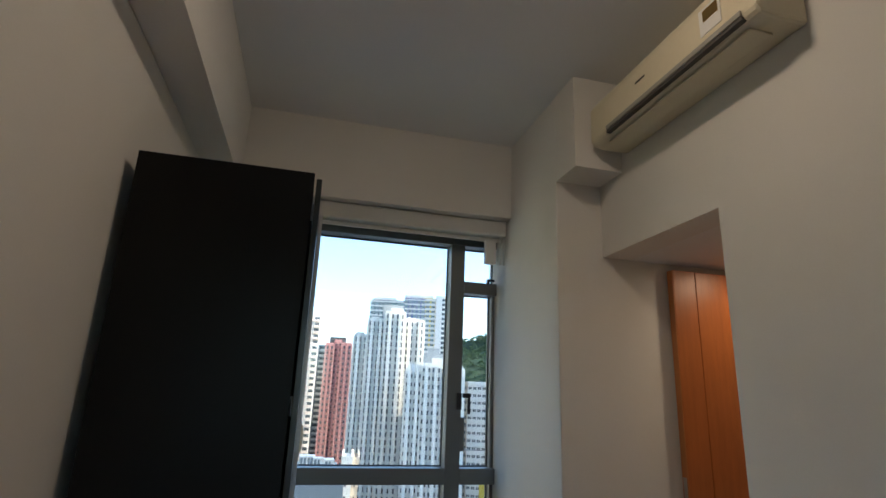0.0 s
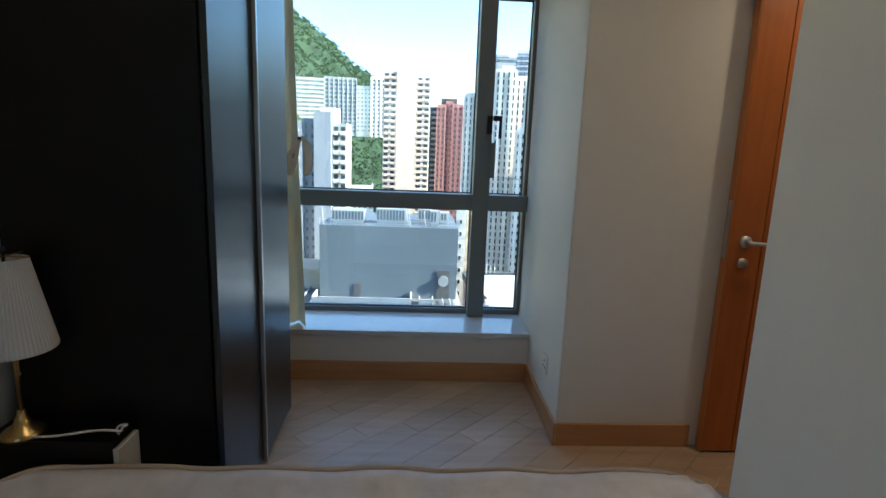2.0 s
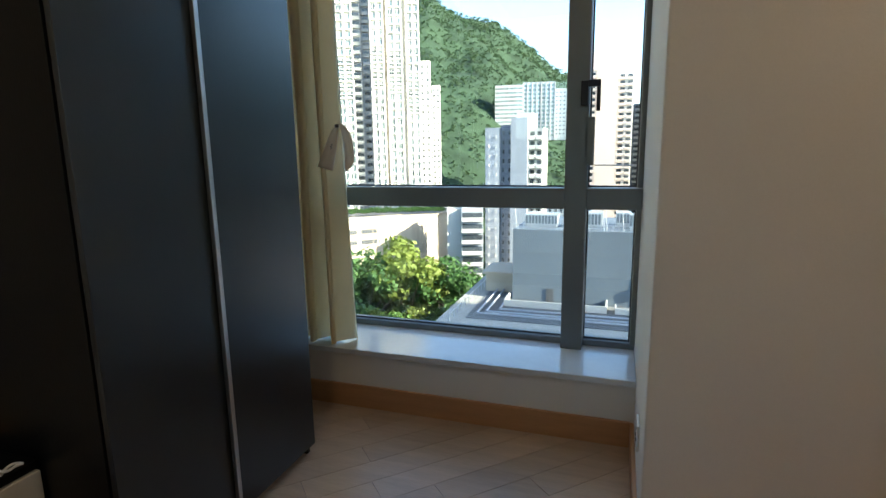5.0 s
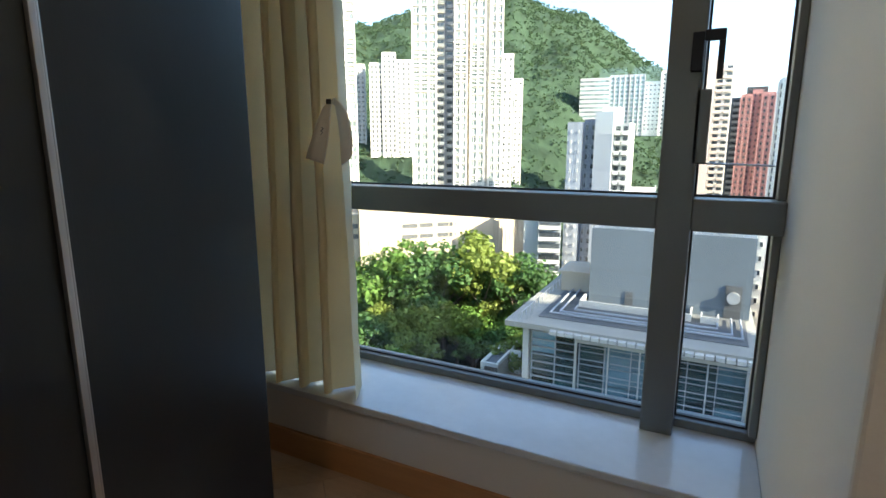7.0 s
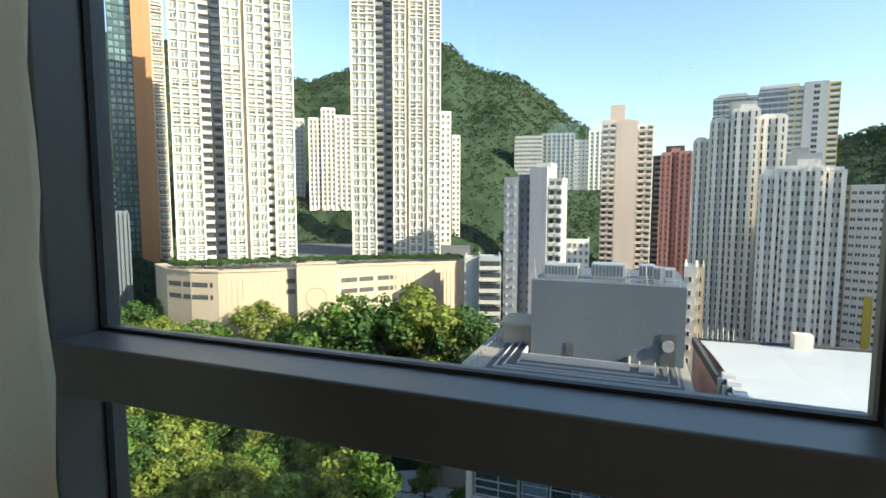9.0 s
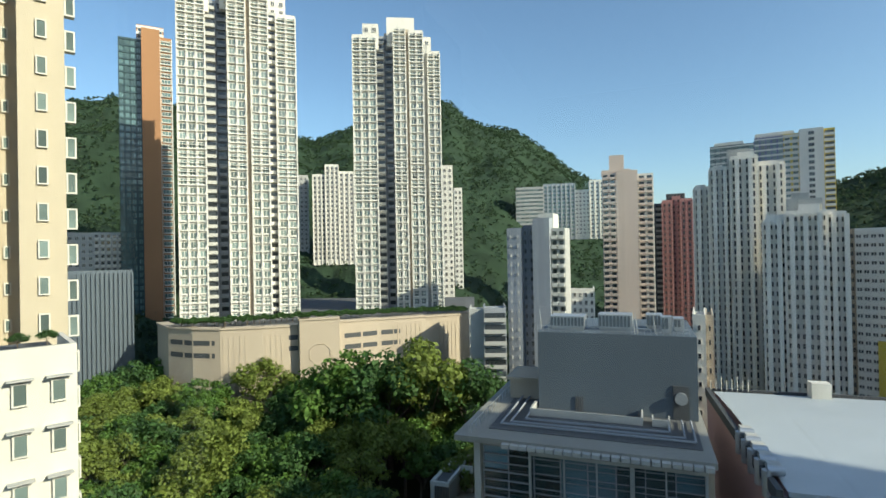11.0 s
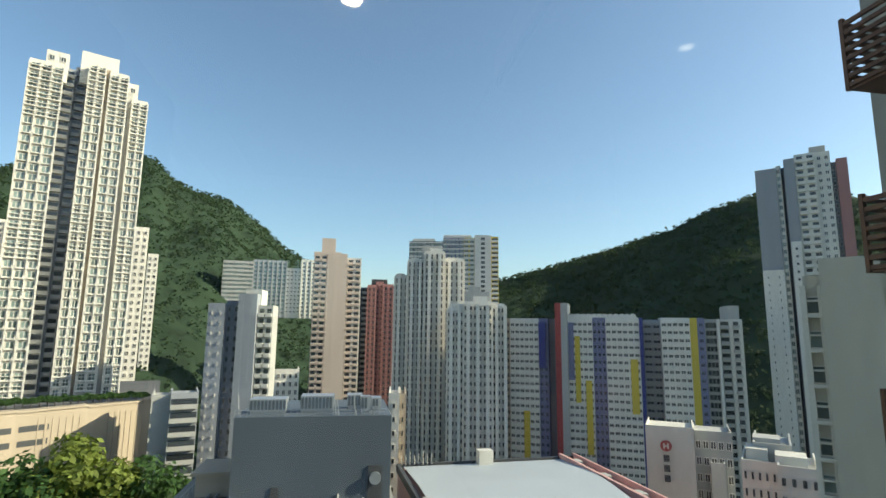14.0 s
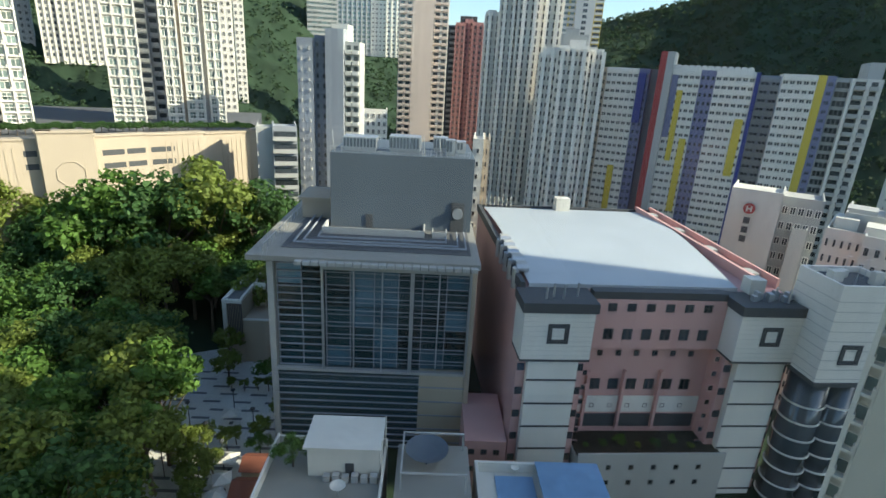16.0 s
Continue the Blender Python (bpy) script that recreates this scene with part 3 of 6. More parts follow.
# ---- the city: materials ----
def city(name, colour, rough=0.8, var=0.10, stretch=(1, 1, 0.25), rand=0.0):
    return material(name, colour, rough, var=var, scale=0.12, fine=1.1, bump=0.0, stretch=stretch, spec=0.3, rand=rand)


def city_glass(name, colour, island=False):
    """Dark reflecting panes, each a little different."""
    return material(name, colour, 0.12, var=0.25, scale=0.5, fine=2.0, bump=0.0, spec=0.7, **({"island": 0.5} if island else {"rand": 0.5}))


C_WHITE = city("white_tile", (0.65, 0.63, 0.58))
C_COOL = city("cool_white_tile", (0.74, 0.71, 0.65))
C_GREY = city("grey_tile_and_recess_shade", (0.30, 0.32, 0.35))
C_GREY2 = city("pale_grey_render_and_shade", (0.42, 0.42, 0.40))
C_DARKGREY = city("dark_grey_panel", (0.10, 0.125, 0.15), 0.5)
C_PURPLE = city("slate_purple_tile", (0.19, 0.205, 0.24))
C_BEIGE = city("beige_tile", (0.44, 0.37, 0.285))
C_YELLOW = city("pale_yellow_tile", (0.50, 0.435, 0.325))
C_BROWN = city("brown_tile", (0.34, 0.18, 0.09))
C_PALE = city("pale_pink_tile", (0.56, 0.47, 0.41))
C_RED = city("dusty_red_tile", (0.38, 0.20, 0.19))
C_PINK = city("salmon_tile", (0.60, 0.36, 0.33))
C_STUCCO = city("old_white_render", (0.62, 0.60, 0.54), var=0.16)
C_CONC = city("bare_concrete", (0.27, 0.265, 0.24), var=0.18)
C_CONC2 = city("pale_weathered_render", (0.50, 0.48, 0.41), var=0.16)
C_BLUE = city("deep_blue_panel", (0.06, 0.07, 0.24), 0.6)
C_VIOLET = city("violet_blue_panel", (0.20, 0.21, 0.33), 0.6)
C_GOLD = city("yellow_panel", (0.62, 0.47, 0.08), 0.6)
C_BRIGHTRED = city("red_panel", (0.35, 0.07, 0.07), 0.6)
C_TEAL = city("teal_curtain_wall", (0.05, 0.085, 0.095), 0.2)
C_ROOF = city("white_metal_roof", (0.42, 0.46, 0.49), 0.5, var=0.09, stretch=(1, 1, 1))
C_DECK = city("grey_roof_deck", (0.11, 0.115, 0.12), 0.85, var=0.2, stretch=(1, 1, 1))
C_WIN = city("window_frame_grey", (0.20, 0.21, 0.22), 0.5)
C_TRIM = city("dark_trim_and_opening_shade", (0.07, 0.075, 0.08), 0.6)
C_STEEL = material("galvanised_steel", (0.50, 0.52, 0.54), 0.4, 0.7, var=0.12, scale=0.5, fine=4, bump=0.0)
C_RUST = material("brown_painted_steel", (0.15, 0.075, 0.05), 0.55, 0.2, var=0.2, scale=3, fine=30, bump=0.05)
C_BLUEROOF = city("blue_canopy", (0.20, 0.34, 0.52), 0.5, var=0.25, stretch=(1, 1, 1))
C_PAVE = city("pale_paving", (0.66, 0.65, 0.61), var=0.12, stretch=(1, 1, 1))
C_PAVE2 = city("dark_paving", (0.17, 0.18, 0.19), var=0.12, stretch=(1, 1, 1))
C_CLAY = city("red_clay_roof", (0.22, 0.08, 0.05), var=0.25, stretch=(1, 1, 1))
SOIL = city("dark_soil", (0.035, 0.034, 0.025), 0.95, var=0.4, stretch=(1, 1, 1))
G_TEAL, G_TEALS = city_glass("teal_pane", (0.10, 0.17, 0.17)), city_glass("teal_panes", (0.10, 0.17, 0.17), True)
G_DARK, G_DARKS = city_glass("dark_pane", (0.045, 0.055, 0.065)), city_glass("dark_panes", (0.045, 0.055, 0.065), True)
G_PALE, G_PALES = city_glass("pale_pane", (0.15, 0.20, 0.19)), city_glass("pale_panes", (0.15, 0.20, 0.19), True)
G_HALL = city_glass("hall_pane", (0.012, 0.045, 0.055))
G_HALL2 = city_glass("hall_pane_blue", (0.07, 0.15, 0.20))

EYE = Vector((-0.62, 0.30, 1.45))


def window_solid(w, h, d=0.25, bar=0.14, split=2):
    """A window unit that stands d proud of its wall: reveal, frame and panes."""
    s = Solid()
    s.face([(-w / 2, -d, 0), (-w / 2, 0, 0), (w / 2, 0, 0), (w / 2, -d, 0)])
    s.face([(-w / 2, -d, h), (w / 2, -d, h), (w / 2, 0, h), (-w / 2, 0, h)])
    s.face([(-w / 2, -d, 0), (-w / 2, -d, h), (-w / 2, 0, h), (-w / 2, 0, 0)])
    s.face([(w / 2, -d, 0), (w / 2, 0, 0), (w / 2, 0, h), (w / 2, -d, h)])
    s.face([(-w / 2, -d, 0), (w / 2, -d, 0), (w / 2, -d, bar), (-w / 2, -d, bar)])
    s.face([(-w / 2, -d, h - bar), (w / 2, -d, h - bar), (w / 2, -d, h), (-w / 2, -d, h)])
    xs = [-w / 2 + (w - bar) * i / split for i in range(split + 1)]
    for x in xs:
        s.face([(x, -d, bar), (x + bar, -d, bar), (x + bar, -d, h - bar), (x, -d, h - bar)])
    for i in range(split):
        s.face([(xs[i] + bar, -d + 0.06, bar), (xs[i + 1], -d + 0.06, bar), (xs[i + 1], -d + 0.06, h - bar), (xs[i] + bar, -d + 0.06, h - bar)], 1)
    return s


def balcony_solid(w, d=1.1, h=1.0):
    s = Solid().box(-w / 2, -d, -0.15, w / 2, 0, 0.08)
    s.box(-w / 2, -d, 0.08, w / 2, -d + 0.1, h).box(-w / 2, -d + 0.1, 0.08, -w / 2 + 0.1, 0, h).box(w / 2 - 0.1, -d + 0.1, 0.08, w / 2, 0, h)
    s.face([(-w / 2 + 0.2, -0.05, 0.1), (w / 2 - 0.2, -0.05, 0.1), (w / 2 - 0.2, -0.05, 2.3), (-w / 2 + 0.2, -0.05, 2.3)], 1)
    return s


def repeats(name, s, mats, joined_mats, places, parent, cap, label=""):
    """The nearest repeats as objects on one mesh, the others joined."""
    me = s.mesh(name, mats)
    for p in places[:cap]:
        ob = new(name, me)
        ob.parent = parent
        ob.location = p
        if label:
            ob["label"] = label
    rest = places[cap:]
    if rest:
        v, n = np.array(s.v), len(s.v)
        pts = (v[None] + np.array(rest)[:, None]).reshape(-1, 3)
        j = bpy.data.meshes.new(name + "_rows")
        j.from_pydata(pts.tolist(), [], [tuple(i + n * k for i in f) for k in range(len(rest)) for f in s.f])
        for x in joined_mats:
            j.materials.append(x)
        j.polygons.foreach_set("material_index", s.m * len(rest))
        ob = new(name + "_rows", j)
        ob.parent = parent
        tagged(ob, kind="stuff")


def tower(name, label, azc, D, base, wings, turn=0.0, storey=2.9, cap=90, category="building", depth=14.0, roofbits=0, seed=1):
    """A high building of several wings. A wing: first and last bearing, set-back, top, wall, kind of opening, columns, opening width and height, frame, pane."""
    c = EYE + Vector((math.sin(radians(azc)) * D, math.cos(radians(azc)) * D, 0))
    t = root(name, pose(c.x, c.y, base, 0, 0, -azc + turn), label, category)
    rd = random.Random(seed)
    for a0, a1, back, top, wall, kind, cols, ww, wh, fr, pane, *low in wings:
        u0, u1 = (D + back) * math.tan(radians(a0 - azc)), (D + back) * math.tan(radians(a1 - azc))
        h = top - base
        b = Solid().box(u0, back, (low[0] - base) if low else 0, u1, back + depth, h).box(u0, back, h, u1, back + 0.3, h + 0.9).box(u0, back + 0.3, h, u0 + 0.3, back + depth, h + 0.9).box(u1 - 0.3, back + 0.3, h, u1, back + depth, h + 0.9)
        part("wall", b, wall, t)
        if not cols:
            continue
        rows = int(((top - low[0] if low else h) - 1.0) / storey)
        pitch = (u1 - u0) / cols
        w = pitch * ww
        places = [(u0 + pitch * (i + 0.5), back, h - storey * (r + 1) + 0.5) for r in range(rows) for i in range(cols)]
        joined = G_TEALS if pane is G_TEAL else G_PALES if pane is G_PALE else G_DARKS
        if kind == "balcony":
            repeats("balcony", balcony_solid(w), [fr, pane], [fr, joined], places, t, cap)
        else:
            repeats("window", window_solid(w, wh, 0.12 if kind == "bay" else 0.22, 0.16 if w > 1.2 else 0.1, 3 if w > 3 else 2 if w > 1.0 else 1), [C_WIN if kind == "fin" else fr, pane], [C_WIN if kind == "fin" else fr, joined], places, t, cap)
        if kind == "band":
            led = Solid()
            for r in range(rows):
                z = h - storey * (r + 1) + 0.2
                led.box(u0, back - 0.4, z + 0.35 + wh, u1, back, z + storey + 0.25)
            tagged(part("ledge_rows", led, fr, t), kind="stuff")
        if kind == "bay":
            led = Solid()
            for r in range(rows):
                z = h - storey * (r + 1) + 0.18
                if r < 6 or 16 <= r < 21 or r > rows - 4:
                    led.box(u0 - 0.15, back - 0.85, z, u1 + 0.15, back, z + 0.3)
                    led.box(u0 - 0.15, back - 0.75, z + 1.35, u1 + 0.15, back, z + 1.5)
                else:
                    for i in range(cols):
                        xc, e = u0 + pitch * (i + 0.5), (0.12 if (i + r) % 2 else -0.12) * pitch
                        led.box(xc - 0.40 * pitch + e * 0.5, back - 0.8, z, xc + 0.40 * pitch + e * 0.5, back, z + 0.28)
                        led.box(xc + e * 2.9 - 0.16, back - 0.8, z + 0.28, xc + e * 2.9 + 0.16, back, z + 0.95)
            tagged(part("ledge_rows", led, fr, t), kind="stuff")
            for i in range(cols + 1):
                x = u0 + (u1 - u0) * i / cols
                part("rib", Solid().box(x - 0.2, back - 0.7, 0, x + 0.2, back, h), fr, t)
        if kind == "fin" and storey < 3 and cols < 10:
            led = Solid()
            for r in range(rows):
                led.box(u0, back - 0.5, h - storey * (r + 1) + 0.1, u1, back, h - storey * (r + 1) + 0.45)
            tagged(part("sill_rows", led, fr, t), kind="stuff")
        if kind == "pier":
            for i in range(cols + 1):
                x = u0 + (u1 - u0) * i / cols
                e = (0.34, 0.62)[i % 2]
                part("pier", Solid().box(x - e, back - (1.9 if i % 2 else 0.45), 0, x + e, back, h), fr, t)
        if kind == "fin":
            for i in range(cols + 1):
                x = u0 + (u1 - u0) * i / cols
                part("fin", Solid().box(x - 0.25, back - 0.7, 0, x + 0.25, back, h), fr, t)
    for i in range(roofbits):
        a0, a1, back, top = wings[i % len(wings)][:4]
        u = (D + back) * math.tan(radians((a0 + a1) / 2 - azc)) + rd.uniform(-1, 1)
        w, hh = rd.uniform(1.5, 3.0), rd.uniform(1.2, 3.0)
        part("plant_room", Solid().box(u - w, back + 3, top - base, u + w, back + 8, top - base + hh), wings[i % len(wings)][4], t)
    return t


W, C = C_WHITE, C_COOL
# twin residential towers on the podium; grey recess walls carry painted shade
tower("residential_tower", "tall white tiled residential tower with green windows", -42, 185, -22, [
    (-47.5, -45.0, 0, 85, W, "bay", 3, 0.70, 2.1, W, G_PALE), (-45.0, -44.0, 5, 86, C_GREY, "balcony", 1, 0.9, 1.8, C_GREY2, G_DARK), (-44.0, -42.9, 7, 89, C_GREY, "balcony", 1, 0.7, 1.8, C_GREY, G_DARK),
    (-42.9, -41.2, 0, 90.5, W, "bay", 2, 0.70, 2.1, W, G_PALE), (-41.2, -40.7, 0.9, 89, C_BEIGE, "", 0, 0, 0, W, G_TEAL),
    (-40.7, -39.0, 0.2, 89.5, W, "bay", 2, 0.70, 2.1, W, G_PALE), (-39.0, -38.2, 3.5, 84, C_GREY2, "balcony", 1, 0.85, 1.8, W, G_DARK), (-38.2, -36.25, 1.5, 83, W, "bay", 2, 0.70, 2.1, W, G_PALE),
    (-46.0, -44.6, 3, 91.5, W, "flat", 2, 0.5, 1.8, W, G_DARK, 82), (-43.6, -42.8, 4, 94.5, W, "", 0, 0, 0, W, G_DARK, 84), (-42.9, -39.6, 5, 96.8, W, "", 0, 0, 0, W, G_DARK, 84), (-38.9, -37.2, 4, 89.6, W, "flat", 2, 0.5, 1.8, W, G_DARK, 80), (-43.2, -39.2, 2.5, 91.6, W, "", 0, 0, 0, W, G_DARK, 86)], cap=60, seed=2)
tower("residential_tower", "white tiled residential tower with a recess greyed as shade", -25.8, 195, -21, [
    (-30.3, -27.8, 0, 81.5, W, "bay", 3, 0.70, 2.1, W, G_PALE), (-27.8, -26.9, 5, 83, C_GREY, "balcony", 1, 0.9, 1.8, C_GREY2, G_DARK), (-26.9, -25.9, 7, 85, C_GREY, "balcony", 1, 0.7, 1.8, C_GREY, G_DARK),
    (-25.9, -24.6, 0, 85, W, "bay", 2, 0.70, 2.1, W, G_PALE), (-24.6, -24.2, 0.9, 84, C_BEIGE, "", 0, 0, 0, W, G_TEAL),
    (-24.2, -22.7, 0.2, 83.5, W, "bay", 2, 0.70, 2.1, W, G_PALE), (-22.7, -22.2, 3, 79, C_GREY2, "", 0, 0, 0, W, G_DARK), (-22.2, -20.9, 1.5, 76.3, W, "bay", 2, 0.70, 2.1, W, G_PALE),
    (-29.2, -27.5, 3, 86.8, W, "flat", 2, 0.5, 1.8, W, G_DARK, 78), (-26.6, -23.6, 5, 90.2, W, "", 0, 0, 0, W, G_DARK, 80), (-23.6, -21.8, 4, 82.5, W, "flat", 2, 0.5, 1.8, W, G_DARK, 76)], cap=60, seed=3)
tower("brown_tower", "slender brown and teal residential tower", -50.2, 262, -40, [
    (-52.4, -50.5, 4, 97, C_TEAL, "band", 4, 0.8, 2.2, C_TEAL, G_TEAL), (-50.5, -48.95, 0, 101, C_BROWN, "", 0, 0, 0, W, G_TEAL),
    (-48.95, -47.95, 3, 99, C_BROWN, "bay", 1, 0.8, 1.9, W, G_TEAL), (-50.9, -48.6, 5, 104, C_BROWN, "band", 2, 0.8, 1.6, W, G_DARK)], cap=60, depth=22)
tower("slab_block", "white slab block on the wooded slope", -32.6, 330, -5, [
    (-34.7, -33.4, 1, 50, W, "fin", 3, 0.4, 1.7, W, G_DARK), (-33.4, -32.0, 0, 56, W, "fin", 3, 0.4, 1.7, W, G_DARK), (-32.0, -30.4, 1, 52, W, "fin", 3, 0.4, 1.7, W, G_DARK), (-36.5, -35.2, 12, 51, C_GREY2, "flat", 3, 0.5, 1.5, C_GREY2, G_DARK)], cap=50)
tower("slab_block", "white slab block behind the twin towers", -20.5, 250, -25, [
    (-21.4, -19.7, 0, 42, W, "flat", 3, 0.45, 1.6, W, G_DARK), (-19.6, -18.7, 40, 36, W, "flat", 2, 0.5, 1.6, W, G_DARK)], cap=50)
tower("low_rise", "old pale low-rise block below the hill", -55.5, 270, -30, [
    (-59.0, -56.5, 0, 14, C_GREY2, "balcony", 5, 0.7, 1.6, C_STUCCO, G_DARK), (-56.5, -54.5, 3, 12, C_GREY2, "flat", 4, 0.6, 1.6, C_STUCCO, G_DARK), (-54.5, -52.2, 0, 12, C_GREY2, "balcony", 5, 0.7, 1.6, C_STUCCO, G_DARK)], cap=80)
# darker grey than its tile: the shade it stands in is in the colour
tower("service_block", "windowless grey ribbed service block, darkened for shade", -54, 205, -45, [
    (-56.4, -51.5, 0, -3.2, C_DARKGREY, "fin", 14, 0.1, 0.3, C_DARKGREY, G_DARK)], cap=0, depth=20)
tower("low_rise", "small white block among the trees", -58.8, 165, -45, [(-59.6, -58.0, 0, -3.5, C_STUCCO, "flat", 2, 0.5, 1.5, C_STUCCO, G_DARK)], cap=40)
tower("apartment_tower", "grey tiled apartment tower with white balconies", -10.8, 165, -58, [
    (-14.1, -12.5, 0, 7.8, C_GREY, "flat", 2, 0.16, 0.9, C_COOL, G_DARK), (-12.5, -11.2, 2, 8.7, C_PURPLE, "flat", 2, 0.5, 1.6, C_GREY, G_DARK),
    (-11.2, -9.35, -0.5, 10.6, C_GREY, "", 0, 0, 0, W, G_DARK), (-10.9, -9.3, 4, 12.2, C_STUCCO, "", 0, 0, 0, W, G_DARK), (-9.35, -7.9, 1.5, 7.4, C_GREY2, "balcony", 2, 0.8, 1.6, C_STUCCO, G_DARK)], cap=60, turn=-14, depth=8)
tower("low_block", "low pale block with long open galleries", -16.2, 150, -58, [(-18.2, -16.6, 2, -16, C_GREY2, "", 0, 0, 0, W, G_DARK), (-16.6, -14.2, 0, -15.5, C_GREY, "balcony", 1, 1.0, 1.8, C_GREY2, G_DARK)], cap=40, storey=3.3)
tower("low_block", "small bluish office block", -6.3, 205, -58, [(-7.8, -4.9, 0, -14, C_COOL, "flat", 5, 0.5, 1.7, C_COOL, G_DARK)], cap=60)
tower("apartment_tower", "pale pink apartment tower with stacked balconies", -1.6, 262, -58, [
    (-3.95, -2.55, 0.5, 37, C_PALE, "balcony", 2, 0.75, 1.6, C_PALE, G_DARK), (-2.55, -0.45, 0, 37.6, C_PALE, "", 0, 0, 0, W, G_DARK),
    (-3.2, -1.75, 4, 45.7, C_PALE, "", 0, 0, 0, W, G_DARK), (-0.45, 1.05, 3, 36, C_WHITE, "balcony", 2, 0.75, 1.6, C_PALE, G_DARK)], cap=80, roofbits=2)
tower("apartment_tower", "dark grey apartment tower between two others", 1.1, 300, -58, [(0.4, 1.85, 0, 24.2, C_DARKGREY, "balcony", 2, 0.8, 1.6, C_GREY2, G_DARK)], cap=50)
tower("apartment_tower", "dusty red tiled apartment tower with vertical ribs", 3.1, 285, -58, [
    (1.8, 2.7, 0, 24.5, C_RED, "fin", 2, 0.35, 1.5, C_RED, G_DARK), (2.7, 3.5, 2, 26.5, C_RED, "flat", 2, 0.4, 1.5, C_RED, G_DARK), (3.5, 4.55, 0, 25, C_RED, "fin", 2, 0.35, 1.5, C_RED, G_DARK), (2.2, 3.9, 5, 28, C_TRIM, "", 0, 0, 0, W, G_DARK)], cap=60)
tower("apartment_tower", "cool white apartment cluster with stepped crown", 8.4, 215, -58, [
    (4.7, 6.1, 6, 23.5, C, "pier", 3, 0.36, 2.1, C, G_DARK), (6.1, 7.9, 3, 30, C, "pier", 4, 0.36, 2.1, C, G_DARK), (7.9, 10.1, 0, 33, C, "pier", 4, 0.36, 2.1, C, G_DARK),
    (10.1, 12.25, 4, 30.5, C, "pier", 4, 0.36, 2.1, C, G_DARK), (7.6, 9.6, 4, 36, C_GREY2, "", 0, 0, 0, W, G_DARK)], cap=70, roofbits=4, seed=4)
tower("apartment_tower", "cool white apartment tower with paired bays", 13.5, 190, -58, [
    (10.45, 12.2, 0, 8.8, C, "pier", 4, 0.62, 1.6, C, G_DARK), (12.2, 15.3, -2, 11.0, C, "pier", 6, 0.62, 1.6, C, G_DARK),
    (12.3, 15.0, 3, 14.8, C_GREY2, "", 0, 0, 0, W, G_DARK), (15.3, 16.65, 2, 10.5, C, "pier", 3, 0.62, 1.6, C, G_DARK)], cap=90, roofbits=3, seed=5)
tower("office_tower", "tall white and blue glass tower with gold stripes", 11, 320, -58, [
    (6.2, 9.9, 0, 55, C_TEAL, "band", 8, 0.7, 2.2, C_COOL, G_TEAL), (9.9, 12.2, 1, 57, C_BLUE, "band", 5, 0.7, 2.2, C_COOL, G_TEAL), (12.2, 13.4, 0.5, 57.5, C_GOLD, "band", 2, 0.7, 1.6, C_COOL, G_TEAL),
    (13.4, 15.2, -3, 58.6, C_COOL, "flat", 1, 0.25, 1.8, C_GREY2, G_DARK), (15.2, 16.0, -1, 58, C_GOLD, "balcony", 1, 0.9, 1.6, C_COOL, G_DARK), (6.6, 9.0, 5, 57.5, C_COOL, "fin", 9, 0.3, 1.6, C_COOL, G_DARK), (10.0, 13.0, 5, 60, C_COOL, "fin", 12, 0.3, 1.6, C_COOL, G_DARK)], cap=60)

# long housing slab with coloured panels
slab = tower("housing_slab", "long white housing slab with blue and yellow panels", 28, 205, -58, [
    (16.7, 17.2, 1, 5.6, C_BEIGE, "flat", 1, 0.6, 1.5, C_BEIGE, G_DARK), (17.2, 20.2, 0, 5.6, C_COOL, "band", 6, 0.82, 1.3, C_COOL, G_DARK), (20.2, 21.2, 0.5, 5.6, C_VIOLET, "flat", 2, 0.6, 1.3, C_VIOLET, G_DARK),
    (21.2, 21.9, 4, 5.6, C_GREY, "", 0, 0, 0, W, G_DARK), (21.9, 22.5, -3, 11.3, C_BRIGHTRED, "", 0, 0, 0, W, G_DARK), (22.5, 23.15, -3, 11.3, C_GREY2, "", 0, 0, 0, W, G_DARK),
    (23.2, 25.7, 0, 6.0, C_COOL, "band", 5, 0.82, 1.3, C_COOL, G_DARK), (25.7, 27.0, 0.5, 6.0, C_VIOLET, "flat", 3, 0.6, 1.3, C_VIOLET, G_DARK), (27.0, 30.25, 0, 6.0, C_COOL, "band", 6, 0.82, 1.3, C_COOL, G_DARK),
    (30.25, 30.6, 0.3, 6.0, C_BLUE, "", 0, 0, 0, W, G_DARK), (30.6, 32.3, 7, 5.4, C_GREY, "band", 2, 0.8, 1.2, C_GREY2, G_DARK), (32.3, 34.9, 0, 6.0, C_COOL, "band", 5, 0.82, 1.3, C_COOL, G_DARK),
    (34.9, 35.55, 0.2, 6.0, C_GOLD, "", 0, 0, 0, W, G_DARK), (35.55, 36.2, 0.4, 6.0, C_VIOLET, "flat", 1, 0.6, 1.3, C_VIOLET, G_DARK), (36.2, 37.3, 3, 5.6, C_GREY2, "flat", 1, 0.9, 2.0, C_GREY2, G_DARK), (37.3, 37.5, 0.5, 5.6, C_COOL, "", 0, 0, 0, W, G_DARK), (37.5, 38.3, 3, 5.6, C_STUCCO, "balcony", 1, 0.98, 1.8, C_GREY2, G_DARK), (38.3, 39.4, 2, 5.6, C_WHITE, "balcony", 1, 0.5, 1.8, C_GREY2, G_DARK), (38.2, 39.2, 6, 10.5, C_GREY2, "", 0, 0, 0, W, G_DARK)],
    storey=2.75, cap=75)
